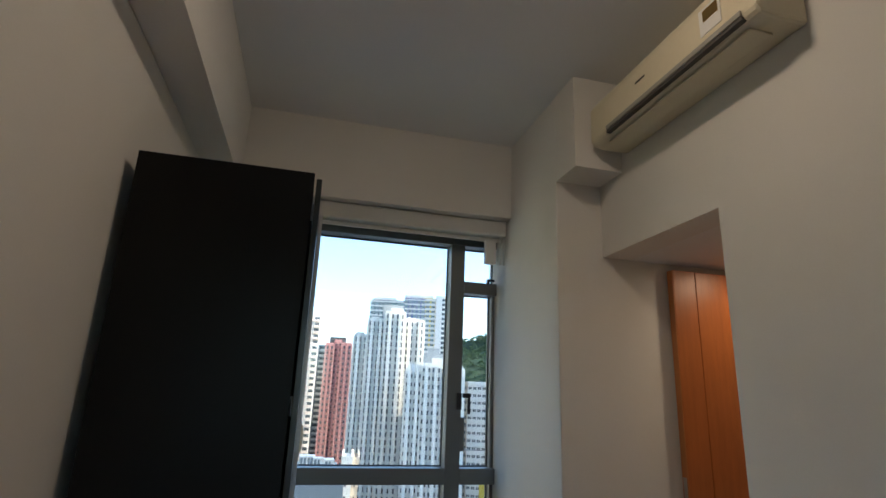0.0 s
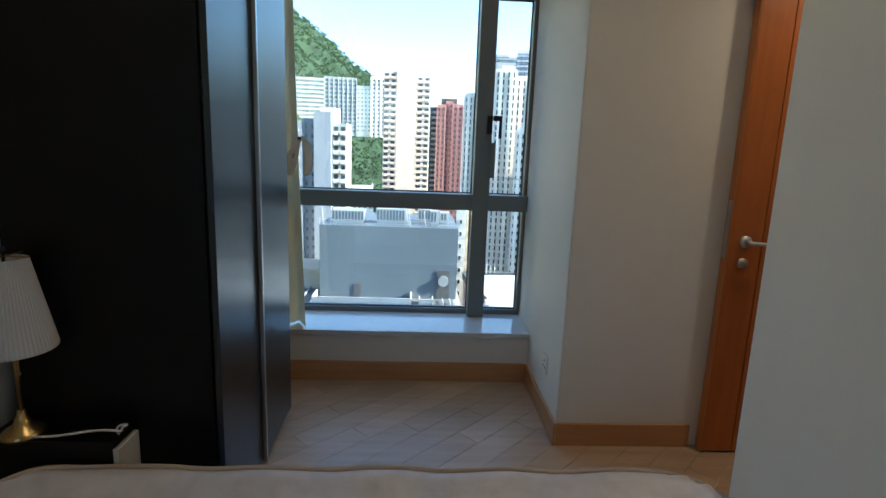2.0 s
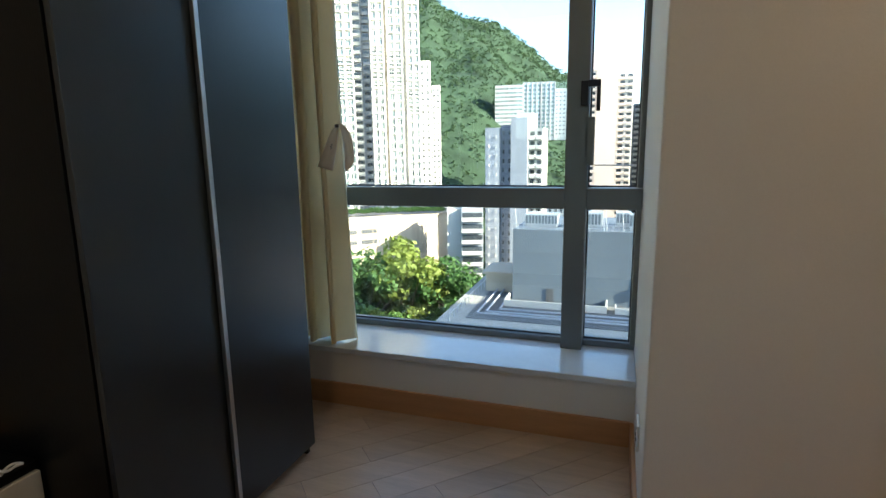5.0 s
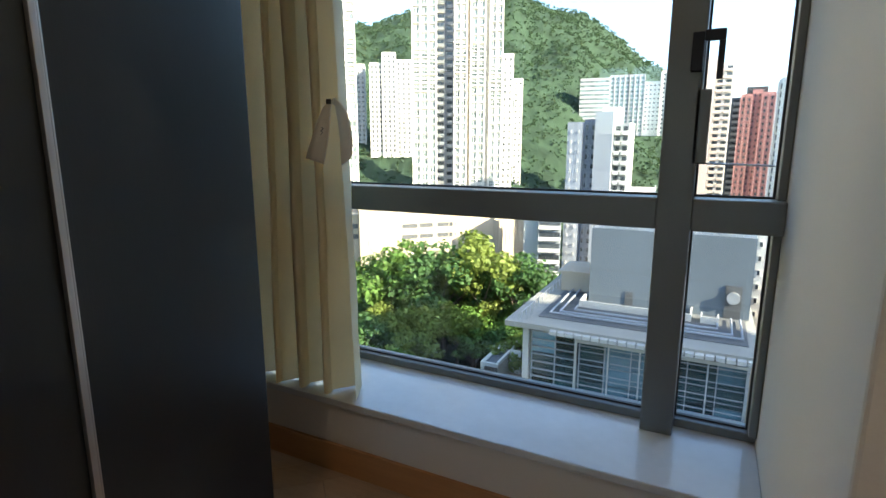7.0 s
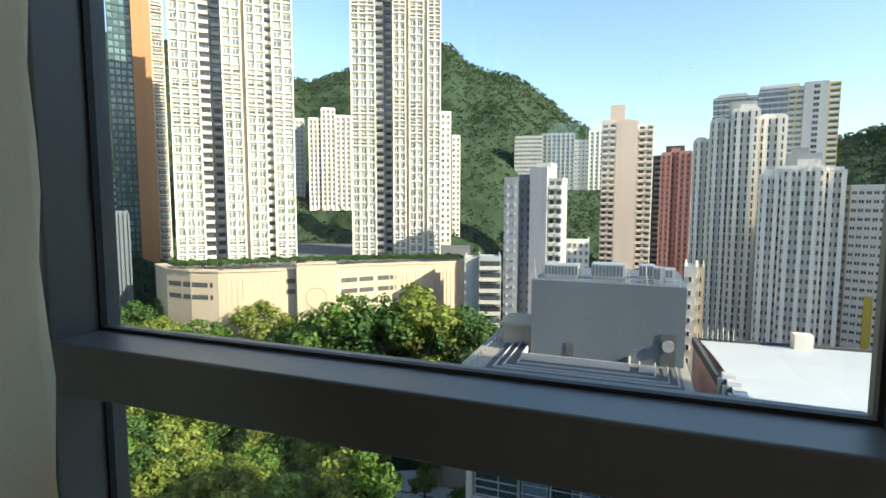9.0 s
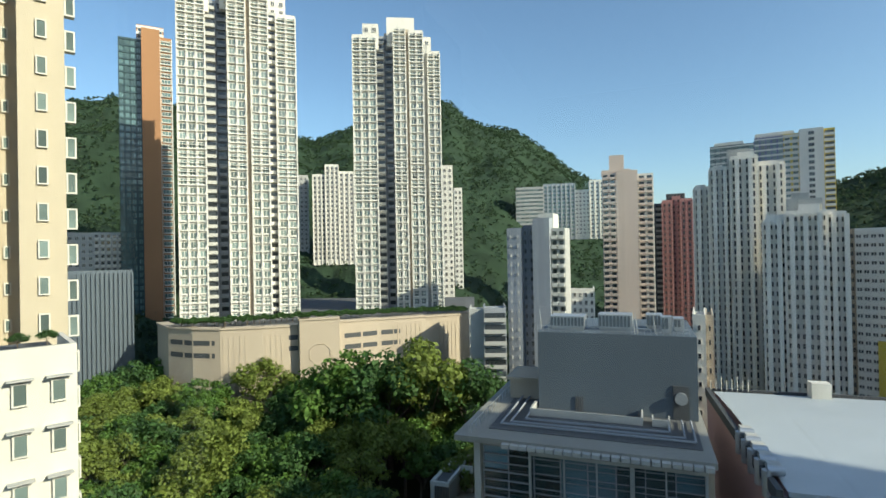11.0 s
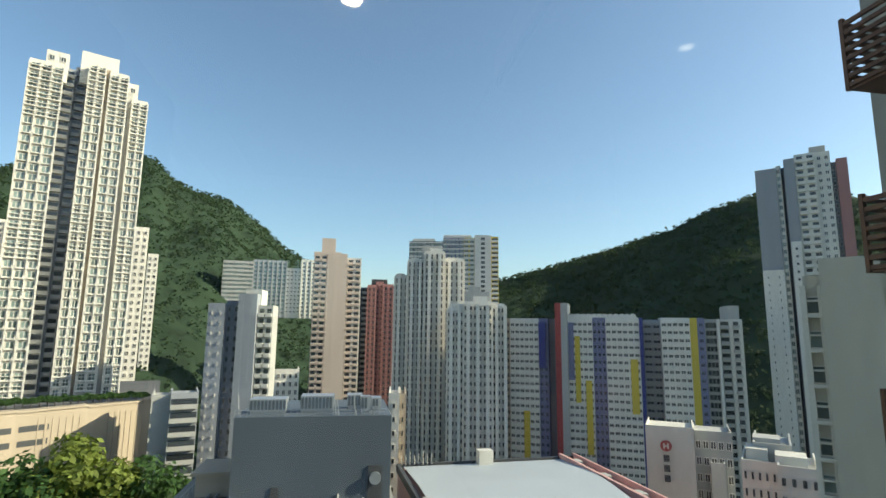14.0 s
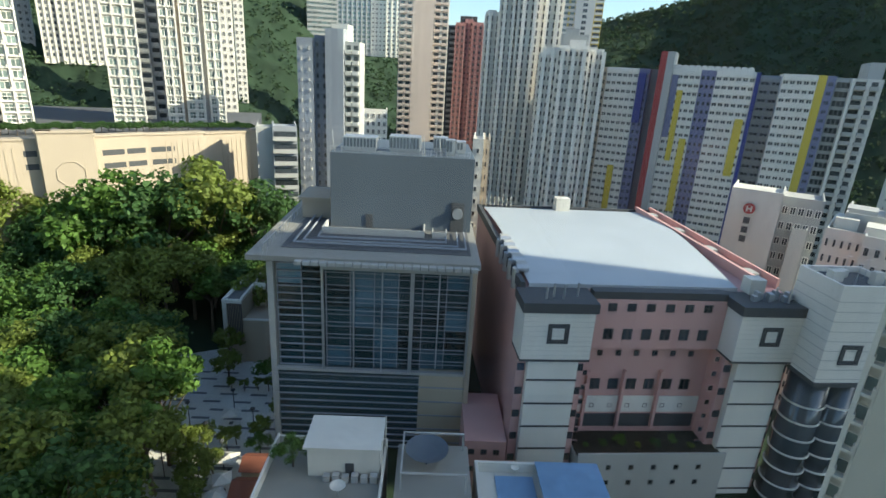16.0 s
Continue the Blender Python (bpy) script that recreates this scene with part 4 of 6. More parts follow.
for a0, a1, z0, z1, m in ((23.9, 24.4, -24, 0, C_GOLD), (24.9, 25.5, -42, -16, C_GOLD), (29.3, 30.0, -27, -8, C_GOLD), (18.6, 19.2, -48, -28, C_GOLD), (20.2, 20.9, -12, 5, C_BLUE), (30.25, 30.55, -12, 5.9, C_BLUE), (23.25, 23.8, -16, 5, C_VIOLET)):
    u0, u1 = 205 * math.tan(radians(a0 - 28)), 205 * math.tan(radians(a1 - 28))
    part("coloured_panel", Solid().box(u0, -0.75, z0 + 58, u1, 0.4, z1 + 58), m, slab)
for a in np.arange(23.4, 30.0, 0.55):
    u = 205 * math.tan(radians(a - 28))
    part("roof_canopy", Solid().tube((u - 1.0, 0.8, 65.3), (u - 1.0, 5.0, 65.3), 1.1, n=12), C_COOL, slab)

tower("apartment_tower", "tall white and blue-grey tower below the hill", 45, 230, -60, [
    (41.4, 43.1, 0, 63, C_GREY, "flat", 2, 0.14, 1.0, C_COOL, G_DARK), (43.1, 43.5, 1, 64, C_COOL, "flat", 1, 0.7, 1.7, C_COOL, G_PALE), (43.5, 43.75, 5, 64, C_DARKGREY, "", 0, 0, 0, W, G_DARK), (43.75, 44.6, -1, 65.6, C_GREY, "", 0, 0, 0, W, G_DARK),
    (44.6, 46.2, 0, 67, C_COOL, "balcony", 2, 0.7, 1.5, C_COOL, G_DARK), (46.2, 47.3, 1, 67, C_COOL, "flat", 2, 0.55, 1.5, C_COOL, G_DARK), (45.8, 47.0, 5, 70.5, C_GREY2, "", 0, 0, 0, W, G_DARK), (47.3, 47.7, 3, 63, C_DARKGREY, "flat", 1, 0.6, 1.6, C_COOL, G_DARK), (47.7, 48.5, 0, 63.4, C_RED, "", 0, 0, 0, W, G_DARK),
    (41.4, 43.1, -1.5, 24, C_COOL, "flat", 2, 0.14, 1.0, C_COOL, G_DARK), (43.8, 44.6, -2.5, 34, C_COOL, "flat", 1, 0.3, 1.0, C_COOL, G_DARK)], storey=2.8, cap=80)
tower("low_block", "white civic block with a sign and curved end", 34, 150, -58, [
    (30.4, 34.7, 0, -22.8, C_STUCCO, "", 0, 0, 0, W, G_DARK), (34.7, 37.9, 5, -24, C_GREY2, "flat", 5, 0.75, 2.0, C_COOL, G_DARK), (36.0, 37.2, 2, -31, C_STUCCO, "", 0, 0, 0, W, G_DARK)], cap=60, storey=4.0)
tower("low_block", "old white block with rooftop huts", 41.5, 112, -58, [
    (38.5, 41.3, 0, -21.5, C_STUCCO, "flat", 5, 0.5, 1.5, C_STUCCO, G_DARK), (41.3, 44.4, -4, -21.0, C_STUCCO, "flat", 4, 0.55, 1.5, C_STUCCO, G_DARK), (39.5, 42.5, 5, -19.2, C_GREY2, "", 0, 0, 0, W, G_DARK)], cap=70, roofbits=3, seed=7)
tower("apartment_block", "weathered pale rendered apartment block with white casements", 48, 54, -58, [
    (44.4, 45.66, 1.2, 5.6, C_CONC2, "bay", 1, 0.8, 1.5, C_STUCCO, G_PALE), (45.66, 49.95, 0, 6.9, C_CONC2, "", 0, 0, 0, W, G_DARK), (49.95, 58, 2.5, 6.2, C_CONC2, "flat", 4, 0.6, 1.6, C_STUCCO, G_PALE)], cap=90, depth=10)
yt = tower("apartment_tower", "pale yellow apartment tower with air-conditioner ledges", -60, 52, -58, [
    (-59.8, -56.5, 0, 62, C_YELLOW, "flat", 1, 0.24, 1.45, C_STUCCO, G_PALE), (-61.4, -59.8, 2.2, 62, C_YELLOW, "flat", 1, 0.3, 1.0, C_STUCCO, G_PALE), (-70, -61.4, 1.0, 62, C_BEIGE, "balcony", 2, 0.96, 1.6, C_CONC, G_DARK)], cap=80, depth=9)
u = 52 * math.tan(radians(-56.5 + 60))
repeats("bay_window", window_solid(1.3, 1.7, 0.7, 0.12), [C_STUCCO, G_PALE], [C_STUCCO, G_PALES], [(u + 0.1, 0.9, 117 - 2.9 * r) for r in range(38)], yt, 38)
repeats("outdoor_unit", Solid().box(-0.42, -0.35, 0.0, 0.42, 0.0, 0.62).tube((0.1, -0.36, 0.31), (0.1, -0.34, 0.31), 0.24, n=14), [C_STUCCO], [C_STUCCO], [(-3.2 - 1.5 * i, 0.05 + 0.3, 117.6 - 2.9 * r) for r in range(3, 30) for i in range(3)], yt, 81)
wl_ = tower("apartment_block", "old white rendered block with window hoods", -63, 40, -58, [(-72, -55.9, 0, -4.7, C_STUCCO, "flat", 6, 0.42, 1.4, C_STUCCO, G_PALE)], cap=100, depth=7, storey=3.0)
u0, u1 = 40 * math.tan(radians(-72 + 63)), 40 * math.tan(radians(-55.9 + 63))
pt_ = (u1 - u0) / 6
repeats("window_hood", Solid().box(-0.65, -0.65, 0, 0.65, 0, 0.06), [C_GREY2], [C_GREY2], [(u0 + pt_ * (i + 0.5), 0, 53.3 - 3.0 * (r + 1) + 2.05) for r in range(15) for i in range(6)], wl_, 90)
part("roof_garden_bed", Solid().box(u0 + 1, 1.5, 53.3, u1 - 1, 5, 53.9), C_DECK, wl_)
tower("low_block", "narrow beige block behind the roofs", 5.3, 120, -58, [(4.35, 5.5, 0, -13.2, C_STUCCO, "flat", 1, 0.3, 1.2, C_STUCCO, G_DARK), (5.5, 6.2, 1, -13.4, C_BEIGE, "flat", 1, 0.35, 1.3, C_BEIGE, G_DARK)], cap=40)
tower("slab_block", "distant bluish slab block on the slope", -8.5, 430, 10, [
    (-12.9, -10.0, 0, 52, C_GREY, "band", 6, 0.9, 1.7, C_GREY2, G_TEAL), (-10.0, -6.7, 3, 54, C_GREY, "fin", 7, 0.6, 1.8, C_GREY2, G_TEAL), (-6.7, -5.2, 8, 49, C_COOL, "flat", 4, 0.5, 1.4, C_COOL, G_DARK), (-5.2, -3.7, 4, 56, C_STUCCO, "fin", 3, 0.4, 1.4, C_STUCCO, G_DARK)], storey=3.2, cap=50)

# ---- podium wall under the twin towers ----
pod = root("podium", pose(0, 0, -37), "curved beige podium wall with car park slots", "podium")
arc = [(-49.5, 190), (-48.6, 176), (-46.5, 168), (-44, 163), (-40, 161), (-36.4, 161), (-36.3, 158), (-32.2, 158), (-32.1, 161), (-28, 165), (-23, 170), (-18.0, 178), (-17.6, 190)]
P2 = [(EYE.x + math.sin(radians(a)) * d, EYE.y + math.cos(radians(a)) * d) for a, d in arc]
tops = [17.5, 17.5, 17.5, 17.5, 17.5, 17.5, 19.5, 19.5, 18.5, 18.0, 17.8, 17.5, 17.5]
for i in range(len(P2) - 1):
    (xa, ya), (xb, yb) = P2[i], P2[i + 1]
    L = math.hypot(xb - xa, yb - ya)
    m = Matrix.Translation((xa, ya, 0)) @ Matrix.Rotation(math.atan2(yb - ya, xb - xa), 4, 'Z')
    h = tops[i + 1]
    s = Solid().box(0, 0, -22, L, 3, h).box(-0.1, -0.35, h, L + 0.1, 3, h + 0.5)
    w = part("wall_panel", s, C_BEIGE, pod)
    w.matrix_local = m
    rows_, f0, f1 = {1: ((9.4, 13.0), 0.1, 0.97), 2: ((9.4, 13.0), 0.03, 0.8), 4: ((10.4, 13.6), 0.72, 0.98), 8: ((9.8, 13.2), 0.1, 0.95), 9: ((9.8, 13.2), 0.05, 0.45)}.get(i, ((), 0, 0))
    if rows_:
        # car park slots: dark panels on the wall, inner shade put into their colour
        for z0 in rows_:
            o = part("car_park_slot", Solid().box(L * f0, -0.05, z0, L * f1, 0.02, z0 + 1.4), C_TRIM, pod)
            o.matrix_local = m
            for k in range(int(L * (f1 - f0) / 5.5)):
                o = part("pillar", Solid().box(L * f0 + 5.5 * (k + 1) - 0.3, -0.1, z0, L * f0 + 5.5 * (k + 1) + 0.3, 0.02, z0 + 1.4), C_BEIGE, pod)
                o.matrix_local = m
    if i == 6:
        em = Solid()
        for k in range(8):
            a0, a1 = math.pi / 8 + k * math.pi / 4, math.pi / 8 + (k + 1) * math.pi / 4
            em.tube((L / 2 + 3.2 * math.cos(a0), -0.05, 9.5 + 3.2 * math.sin(a0)), (L / 2 + 3.2 * math.cos(a1), -0.05, 9.5 + 3.2 * math.sin(a1)), 0.16, n=6)
        o = part("octagon_moulding", em, C_BEIGE, pod)
        o.matrix_local = m
    if i in (3, 4, 9, 10):
        for k in range(int(L * 0.68 / 1.5)):
            o = part("rib", Solid().box(-0.09, -0.12, -20, 0.09, 0, h - 2.0), C_BEIGE, pod)
            o.matrix_local = m @ Matrix.Translation(((L * 0.3 if i > 8 else 0.8) + 1.5 * k, 0, 0))
ds = Solid()
ds.face([(x, y, 17.4) for x, y in reversed([P2[0]] + P2[1:-1] + [P2[-1], (-75, 235), (-190, 205)])])
part("deck", ds, C_DECK, pod)

# ---- glass hall ----
hall = root("glass_hall", pose(-8, 72, -58), "dark glazed civic hall with a flat roof deck", "hall")
HX0, HX1, HD, HT = -14.6, 14.2, 34, 34.0
part("wall", Solid().box(HX0, 1.2, 0, HX1, HD, HT - 1.2), C_DARKGREY, hall)
part("column", Solid().box(HX0 - 1.2, -0.2, 0, HX0 - 0.3, 1.0, HT - 1.2), C_GREY2, hall)
part("column", Solid().box(HX1, -0.2, 0, HX1 + 0.7, 6.0, HT - 1.2), C_BEIGE, hall)
part("roof_slab", Solid().box(HX0 - 3.5, -2.0, HT - 1.0, HX1 + 0.9, HD, HT - 0.2), C_CONC, hall, "pale concrete roof slab")
part("deck", Solid().box(HX0 + 0.5, 1.8, HT - 0.2, HX1 - 0.3, HD - 1, HT - 0.05), C_DECK, hall, "grey roof deck")
for k in range(22):
    x = HX0 + 3.5 + k * 1.18
    part("edge_fin", Solid().box(x, -2.9, HT - 1.1, x + 1.0, -2.0, HT - 0.55), C_GREY2, hall)
ncol, nrow = 8, 5
bw = (HX1 - HX0) / ncol
rh = random.Random(4)
for r in range(nrow):
    for c in range(ncol):
        x0 = HX0 + bw * c
        z0 = 15.0 + 3.4 * r
        pale = c in (3, 4) and rh.random() < 0.75 or rh.random() < 0.12
        part("pane", Solid().box(x0 + 0.08, 0.75 + rh.uniform(0, 0.04), z0 + 0.08, x0 + bw - 0.08, 0.9, z0 + 3.3), G_HALL2 if pale else G_HALL, hall)
XI = HX0 + bw * 1.9
for k in range(15):
    z = 15.2 + 1.2 * k
    part("louvre", Solid().box(HX0, 0.1, z, XI, 0.5, z + 0.09), C_GREY, hall)
for k in range(9):
    z = 15.1 + 2.0 * k
    part("louvre", Solid().box(XI, -0.5, z, HX1, -0.35, z + 0.09), C_GREY, hall)
    part("louvre", Solid().box(XI + 0.4, 0.3, z + 0.9, HX1, 0.5, z + 0.97), C_GREY, hall)
for c in range(ncol + 1):
    x = HX0 + bw * c
    part("mullion", Solid().box(x - 0.08, 0.5, 15.0, x + 0.08, 0.75, 32.2), C_GREY, hall)
for x, w in ((XI, 0.16), (XI + 4.6, 0.1), (XI + 8.8, 0.1), (XI + 13.2, 0.28), (XI + 17.2, 0.1), (HX1 - 0.2, 0.16)):
    part("mullion", Solid().box(x - w, -0.5, 14.9, x + w, -0.1, 32.0), C_STEEL, hall)
part("screen_beam", Solid().box(XI, -0.7, 31.6, HX1, -0.2, 32.0).box(HX0 - 0.5, -0.5, 14.6, HX1, 0.3, 15.0), C_GREY2, hall)
part("lower_wall", Solid().box(HX0 - 0.5, 0.3, 0, HX1 - 7.2, 1.2, 15.0), C_TEAL, hall, "dark glazed lower wall")
part("beige_wall", Solid().box(HX1 - 7.2, 0.2, 0, HX1 - 0.02, 1.2, 14.9), C_YELLOW, hall, "beige tiled lower wall")
for k in range(12):
    part("band", Solid().box(HX0 - 0.5, -0.1, 1.2 * k + 0.5, HX1 - 7.2, 0.3, 1.2 * k + 0.58), C_GREY, hall)
for k in range(5):
    part("joint", Solid().box(HX1 - 7.2, 0.12, 2.6 * k + 1.5, HX1 - 0.02, 0.2, 2.6 * k + 1.75), C_GREY, hall)
ph = Solid().box(-9.0, 13.5, HT - 0.05, HX1 + 0.2, 33, HT + 12.3)
part("plant_block", ph, C_DARKGREY, hall, "windowless blue-grey plant block")
part("door", Solid().box(-3.2, 13.35, HT, -2.0, 13.48, HT + 2.3), C_TRIM, hall, "dark roof door")
# no hole here: a dark panel paints the shade of the opening
part("opening", Solid().box(11.0, 13.3, HT, 13.2, 13.48, HT + 5.0), C_TRIM, hall, "dark panel coloured as the shade of an opening")
part("fan_hood", Solid().tube((12.1, 12.8, HT + 3.2), (12.1, 13.4, HT + 3.2), 0.9, n=18), C_STEEL, hall)
part("upstand", Solid().box(-9.6, 9.0, HT, 6.8, 9.25, HT + 1.1).box(-9.6, 9.25, HT, -9.35, 13.4, HT + 1.1).box(6.55, 9.25, HT, 6.8, 13.4, HT + 1.1), C_GREY2, hall, "pale kerb round the lower roof")
part("upstand", Solid().box(8.0, 9.0, HT, 10.4, 9.25, HT + 1.0).box(8.0, 9.25, HT, 8.2, 11.5, HT + 1.0).box(10.2, 9.25, HT, 10.4, 11.5, HT + 1.0), C_GREY2, hall)
for y, e in ((3.0, 0.0), (4.2, 1.2), (6.0, 3.0)):
    part("roof_pipe", Solid().tube((HX0 + 2 + e, y, HT + 0.4), (HX1 - 1 - e, y, HT + 0.4), 0.16, n=8).tube((HX0 + 2 + e, y, HT + 0.4), (HX0 + 2 + e, 24, HT + 0.4), 0.16, n=8).tube((HX1 - 1 - e, y, HT + 0.4), (HX1 - 1 - e, 12, HT + 0.4), 0.13, n=8), C_GREY, hall)
rl = random.Random(11)
for k in range(26):
    x, y = -9 + 22.5 * k / 25, 13.6
    part("rail_post", Solid().box(x - 0.04, y, HT + 12.3, x + 0.04, y + 0.08, HT + 13.3), C_STEEL, hall)
part("rail", Solid().tube((-9, 13.64, HT + 13.3), (13.6, 13.64, HT + 13.3), 0.05).tube((-9, 13.64, HT + 12.8), (13.6, 13.64, HT + 12.8), 0.04), C_STEEL, hall)
for x, y, w, d, h in ((-7.4, 16, 5.5, 4, 1.9), (0.2, 17, 5.2, 4, 2.2), (9.6, 16, 1.6, 2, 2.2), (7.5, 20, 2.5, 3, 2.0), (11.5, 19, 1.6, 3, 1.6)):
    u_ = part("roof_unit", Solid().box(x, y, HT + 12.7, x + w, y + d, HT + 12.7 + h).box(x + 0.2, y + 0.2, HT + 12.3, x + w - 0.2, y + d - 0.2, HT + 12.7), C_STEEL, hall)
    for k in range(int(w / 0.55)):
        part("grille", Solid().box(x + 0.15 + k * 0.55, y - 0.06, HT + 13.0, x + 0.5 + k * 0.55, y, HT + 12.5 + h), C_DARKGREY, u_)
for x in (-8.6, 5.8, 6.2, 8.8):
    part("antenna", Solid().tube((x, 15, HT + 12.3), (x - 0.3, 15, HT + 15.6), 0.07), C_STEEL, hall)
part("stair_head", Solid().box(-14.8, 18, HT, -9.2, 26, HT + 3.2).box(-15.4, 17.5, HT + 3.2, -9.0, 26.4, HT + 3.7), C_BEIGE, hall, "beige stair head")
for k in range(14):
    part("deck_rail_post", Solid().box(HX0 - 1.5, -0.5 + 2.2 * k, HT - 0.2, HX0 - 1.4, -0.42 + 2.2 * k, HT + 0.9), C_STEEL, hall)
part("deck_rail", Solid().tube((HX0 - 1.45, -0.5, HT + 0.9), (HX0 - 1.45, 28, HT + 0.9), 0.05), C_STEEL, hall)

# ---- pink market building with a white metal roof ----
mk = root("market_hall", pose(12.5, 62.5, -58, 0, 0, 3.4), "pink and white market building with a pale metal roof", "market")
MW, MD, MT = 39.7, 50.0, 31.6
part("wall", Solid().box(0.6, 5.0, 0, MW, MD, MT), C_PINK, mk, "salmon tiled walls")
rf = Solid()
NQ = 30
for i in range(NQ + 1):
    y = 5.5 + (MD - 6.5) * i / NQ
    z = MT + 0.6 + 0.9 * math.sin(math.pi * i / NQ)
    rf.v += [(1.6, y, z), (MW - 7.5 + 6.0 * i / NQ, y, z)]
for i in range(NQ):
    rf.f.append((2 * i, 2 * i + 1, 2 * i + 3, 2 * i + 2))
    rf.m.append(0)
rf.box(1.6, 5.4, MT, MW - 7.5, 5.6, MT + 0.7)
part("roof", rf, C_ROOF, mk, "pale standing-seam metal roof", smooth=False)
for k in range(27):
    x = 1.9 + k * (MW - 10.0) / 26
    sm = Solid()
    for i in range(0, NQ, 3):
        y0, y1 = 5.5 + (MD - 6.5) * i / NQ, 5.5 + (MD - 6.5) * (i + 3) / NQ
        z0, z1 = MT + 0.6 + 0.9 * math.sin(math.pi * i / NQ), MT + 0.6 + 0.9 * math.sin(math.pi * (i + 3) / NQ)
        sm.tube((x, y0, z0), (x, y1, z1), 0.018, n=4, caps=False)
    part("roof_seam", sm, C_ROOF, mk)
part("parapet", Solid().box(10.3, 3.4, MT - 0.6, MW - 9.9, 5.0, MT + 0.5).box(0.3, 5.0, MT - 0.5, 1.0, MD, MT + 1.0).box(1.0, MD - 0.5, MT, MW, MD, MT + 1.0), C_TRIM, mk, "dark grey parapet")
part("parapet", Solid().box(MW - 3.6, 7, MT, MW - 3.0, MD, MT + 1.6).box(MW - 0.4, 7, MT, MW, MD, MT + 1.6), C_PINK, mk, "salmon side parapet")
for k in range(4):
    y0 = 9 + 10.2 * k
    part("side_roof", Solid().box(MW - 2.98, y0, MT, MW - 0.42, y0 + 9.4, MT + 0.5), C_DECK, mk, "dark side roof")
    part("side_hatch", Solid().box(MW - 2.6, y0 + 1.0 + k, MT + 0.5, MW - 1.2, y0 + 3.4 + k, MT + 1.3), C_GREY2, mk)
for px in (0.0, MW - 9.6):
    b = part("pier", Solid().box(px, 0, 23.4, px + 9.6, 5.2, MT - 1.2).box(px + 1.3, 0.3, 0, px + 8.3, 5.2, 23.4), C_COOL, mk, "white tiled corner pier")
    part("cap", Solid().box(px - 0.3, -0.3, MT - 1.2, px + 9.9, 5.2, MT + 0.2), C_TRIM, b, "dark cap")
    part("head_band", Solid().box(px - 0.06, -0.08, 23.1, px + 9.66, 5.2, 23.396), C_TRIM, b)
    for z in (0.9, 4.7, 8.5, 12.3, 16.1, 19.9):
        part("band", Solid().box(px + 1.24, 0.22, z, px + 8.36, 0.296, z + 0.28), C_TRIM, b)
        for sx in (px + 0.62, px + 8.98):
            part("strip_window", Solid().box(sx - 0.5, 1.28, z + 1.0, sx + 0.5, 1.396, z + 2.1), G_DARK, b)
    for k in range(9):
        part("tile_joint", Solid().box(px + 0.01, -0.02, 24.0 + 0.72 * k, px + 9.59, -0.004, 24.03 + 0.72 * k), C_GREY2, b)
    part("pink_strip", Solid().box(px, 1.4, 0, px + 1.296, 5.2, 23.09).box(px + 8.304, 1.4, 0, px + 9.6, 5.2, 23.09), C_PINK, b, "salmon tiled side strips")
    cx, cz = px + 4.8, MT - 4.3
    fr_ = Solid()
    for a, c, d, e in ((-1.45, -1.45, 1.45, -0.85), (-1.45, 0.85, 1.45, 1.45), (-1.45, -0.85, -0.85, 0.85), (0.85, -0.85, 1.45, 0.85)):
        fr_.box(cx + a, -0.12, cz + c, cx + d, -0.01, cz + e)
    part("square_motif", fr_, C_TRIM, b, "dark square ring")
    repeats("window", window_solid(0.9, 1.0, 0.1, 0.1, 1), [C_PINK, G_DARK], [C_PINK, G_DARKS], [(px + 10.2 if px < 5 else px - 0.6, 2.2, z) for z in (22, 19.6, 17.2, 14.8, 12.4, 10.0, 7.6)], mk, 7)
wc = part("stair_tower", Solid().box(MW - 0.8, -4.5, 23.0, MW + 8.0, 3.2, 36.0), C_COOL, mk, "white tiled stair tower")
for k in range(9):
    part("tile_joint", Solid().box(MW - 0.83, -4.54, 23.5 + 1.4 * k, MW + 8.03, 3.2, 23.57 + 1.4 * k), C_GREY2, wc)
fr_ = Solid()
for a, c, d, e in ((-1.45, -1.45, 1.45, -0.85), (-1.45, 0.85, 1.45, 1.45), (-1.45, -0.85, -0.85, 0.85), (0.85, -0.85, 1.45, 0.85)):
    fr_.box(MW + 3.0 + a, -4.64, 27.2 + c, MW + 3.0 + d, -4.55, 27.2 + e)
part("square_motif", fr_, C_TRIM, wc, "dark square ring")
part("stair_roof", Solid().box(MW - 0.4, -4.1, 36.004, MW + 7.6, 2.8, 36.12), C_DECK, wc, "dark roof deck")
part("roof_rim", Solid().box(MW - 0.8, -4.5, 36.0, MW + 8.0, -4.12, 36.9).box(MW - 0.8, 2.82, 36.0, MW + 8.0, 3.2, 36.9).box(MW - 0.8, -4.12, 36.0, MW - 0.42, 2.82, 36.9).box(MW + 7.62, -4.12, 36.0, MW + 8.0, 2.82, 36.9), C_COOL, wc, "white tiled parapet")
for x, y, w, d, h in ((0.6, -1.0, 1.6, 1.2, 1.4), (3.2, 0.6, 1.0, 1.0, 1.0), (5.4, -2.2, 1.3, 0.9, 1.8)):
    part("roof_box", Solid().box(MW + x, y, 36.12, MW + x + w, y + d, 36.12 + h), C_STUCCO, wc)
for x, y in ((2.6, -2.4), (4.6, 1.8), (6.4, 0.4)):
    part("aerial", Solid().tube((MW + x, y, 36.12), (MW + x, y, 39.4), 0.05).tube((MW + x - 0.6, y, 38.8), (MW + x + 0.6, y, 38.8), 0.04), C_STEEL, wc)
part("base_band", Solid().box(MW - 0.9, -4.7, 22.4, MW + 8.1, 3.2, 23.0), C_TRIM, wc)
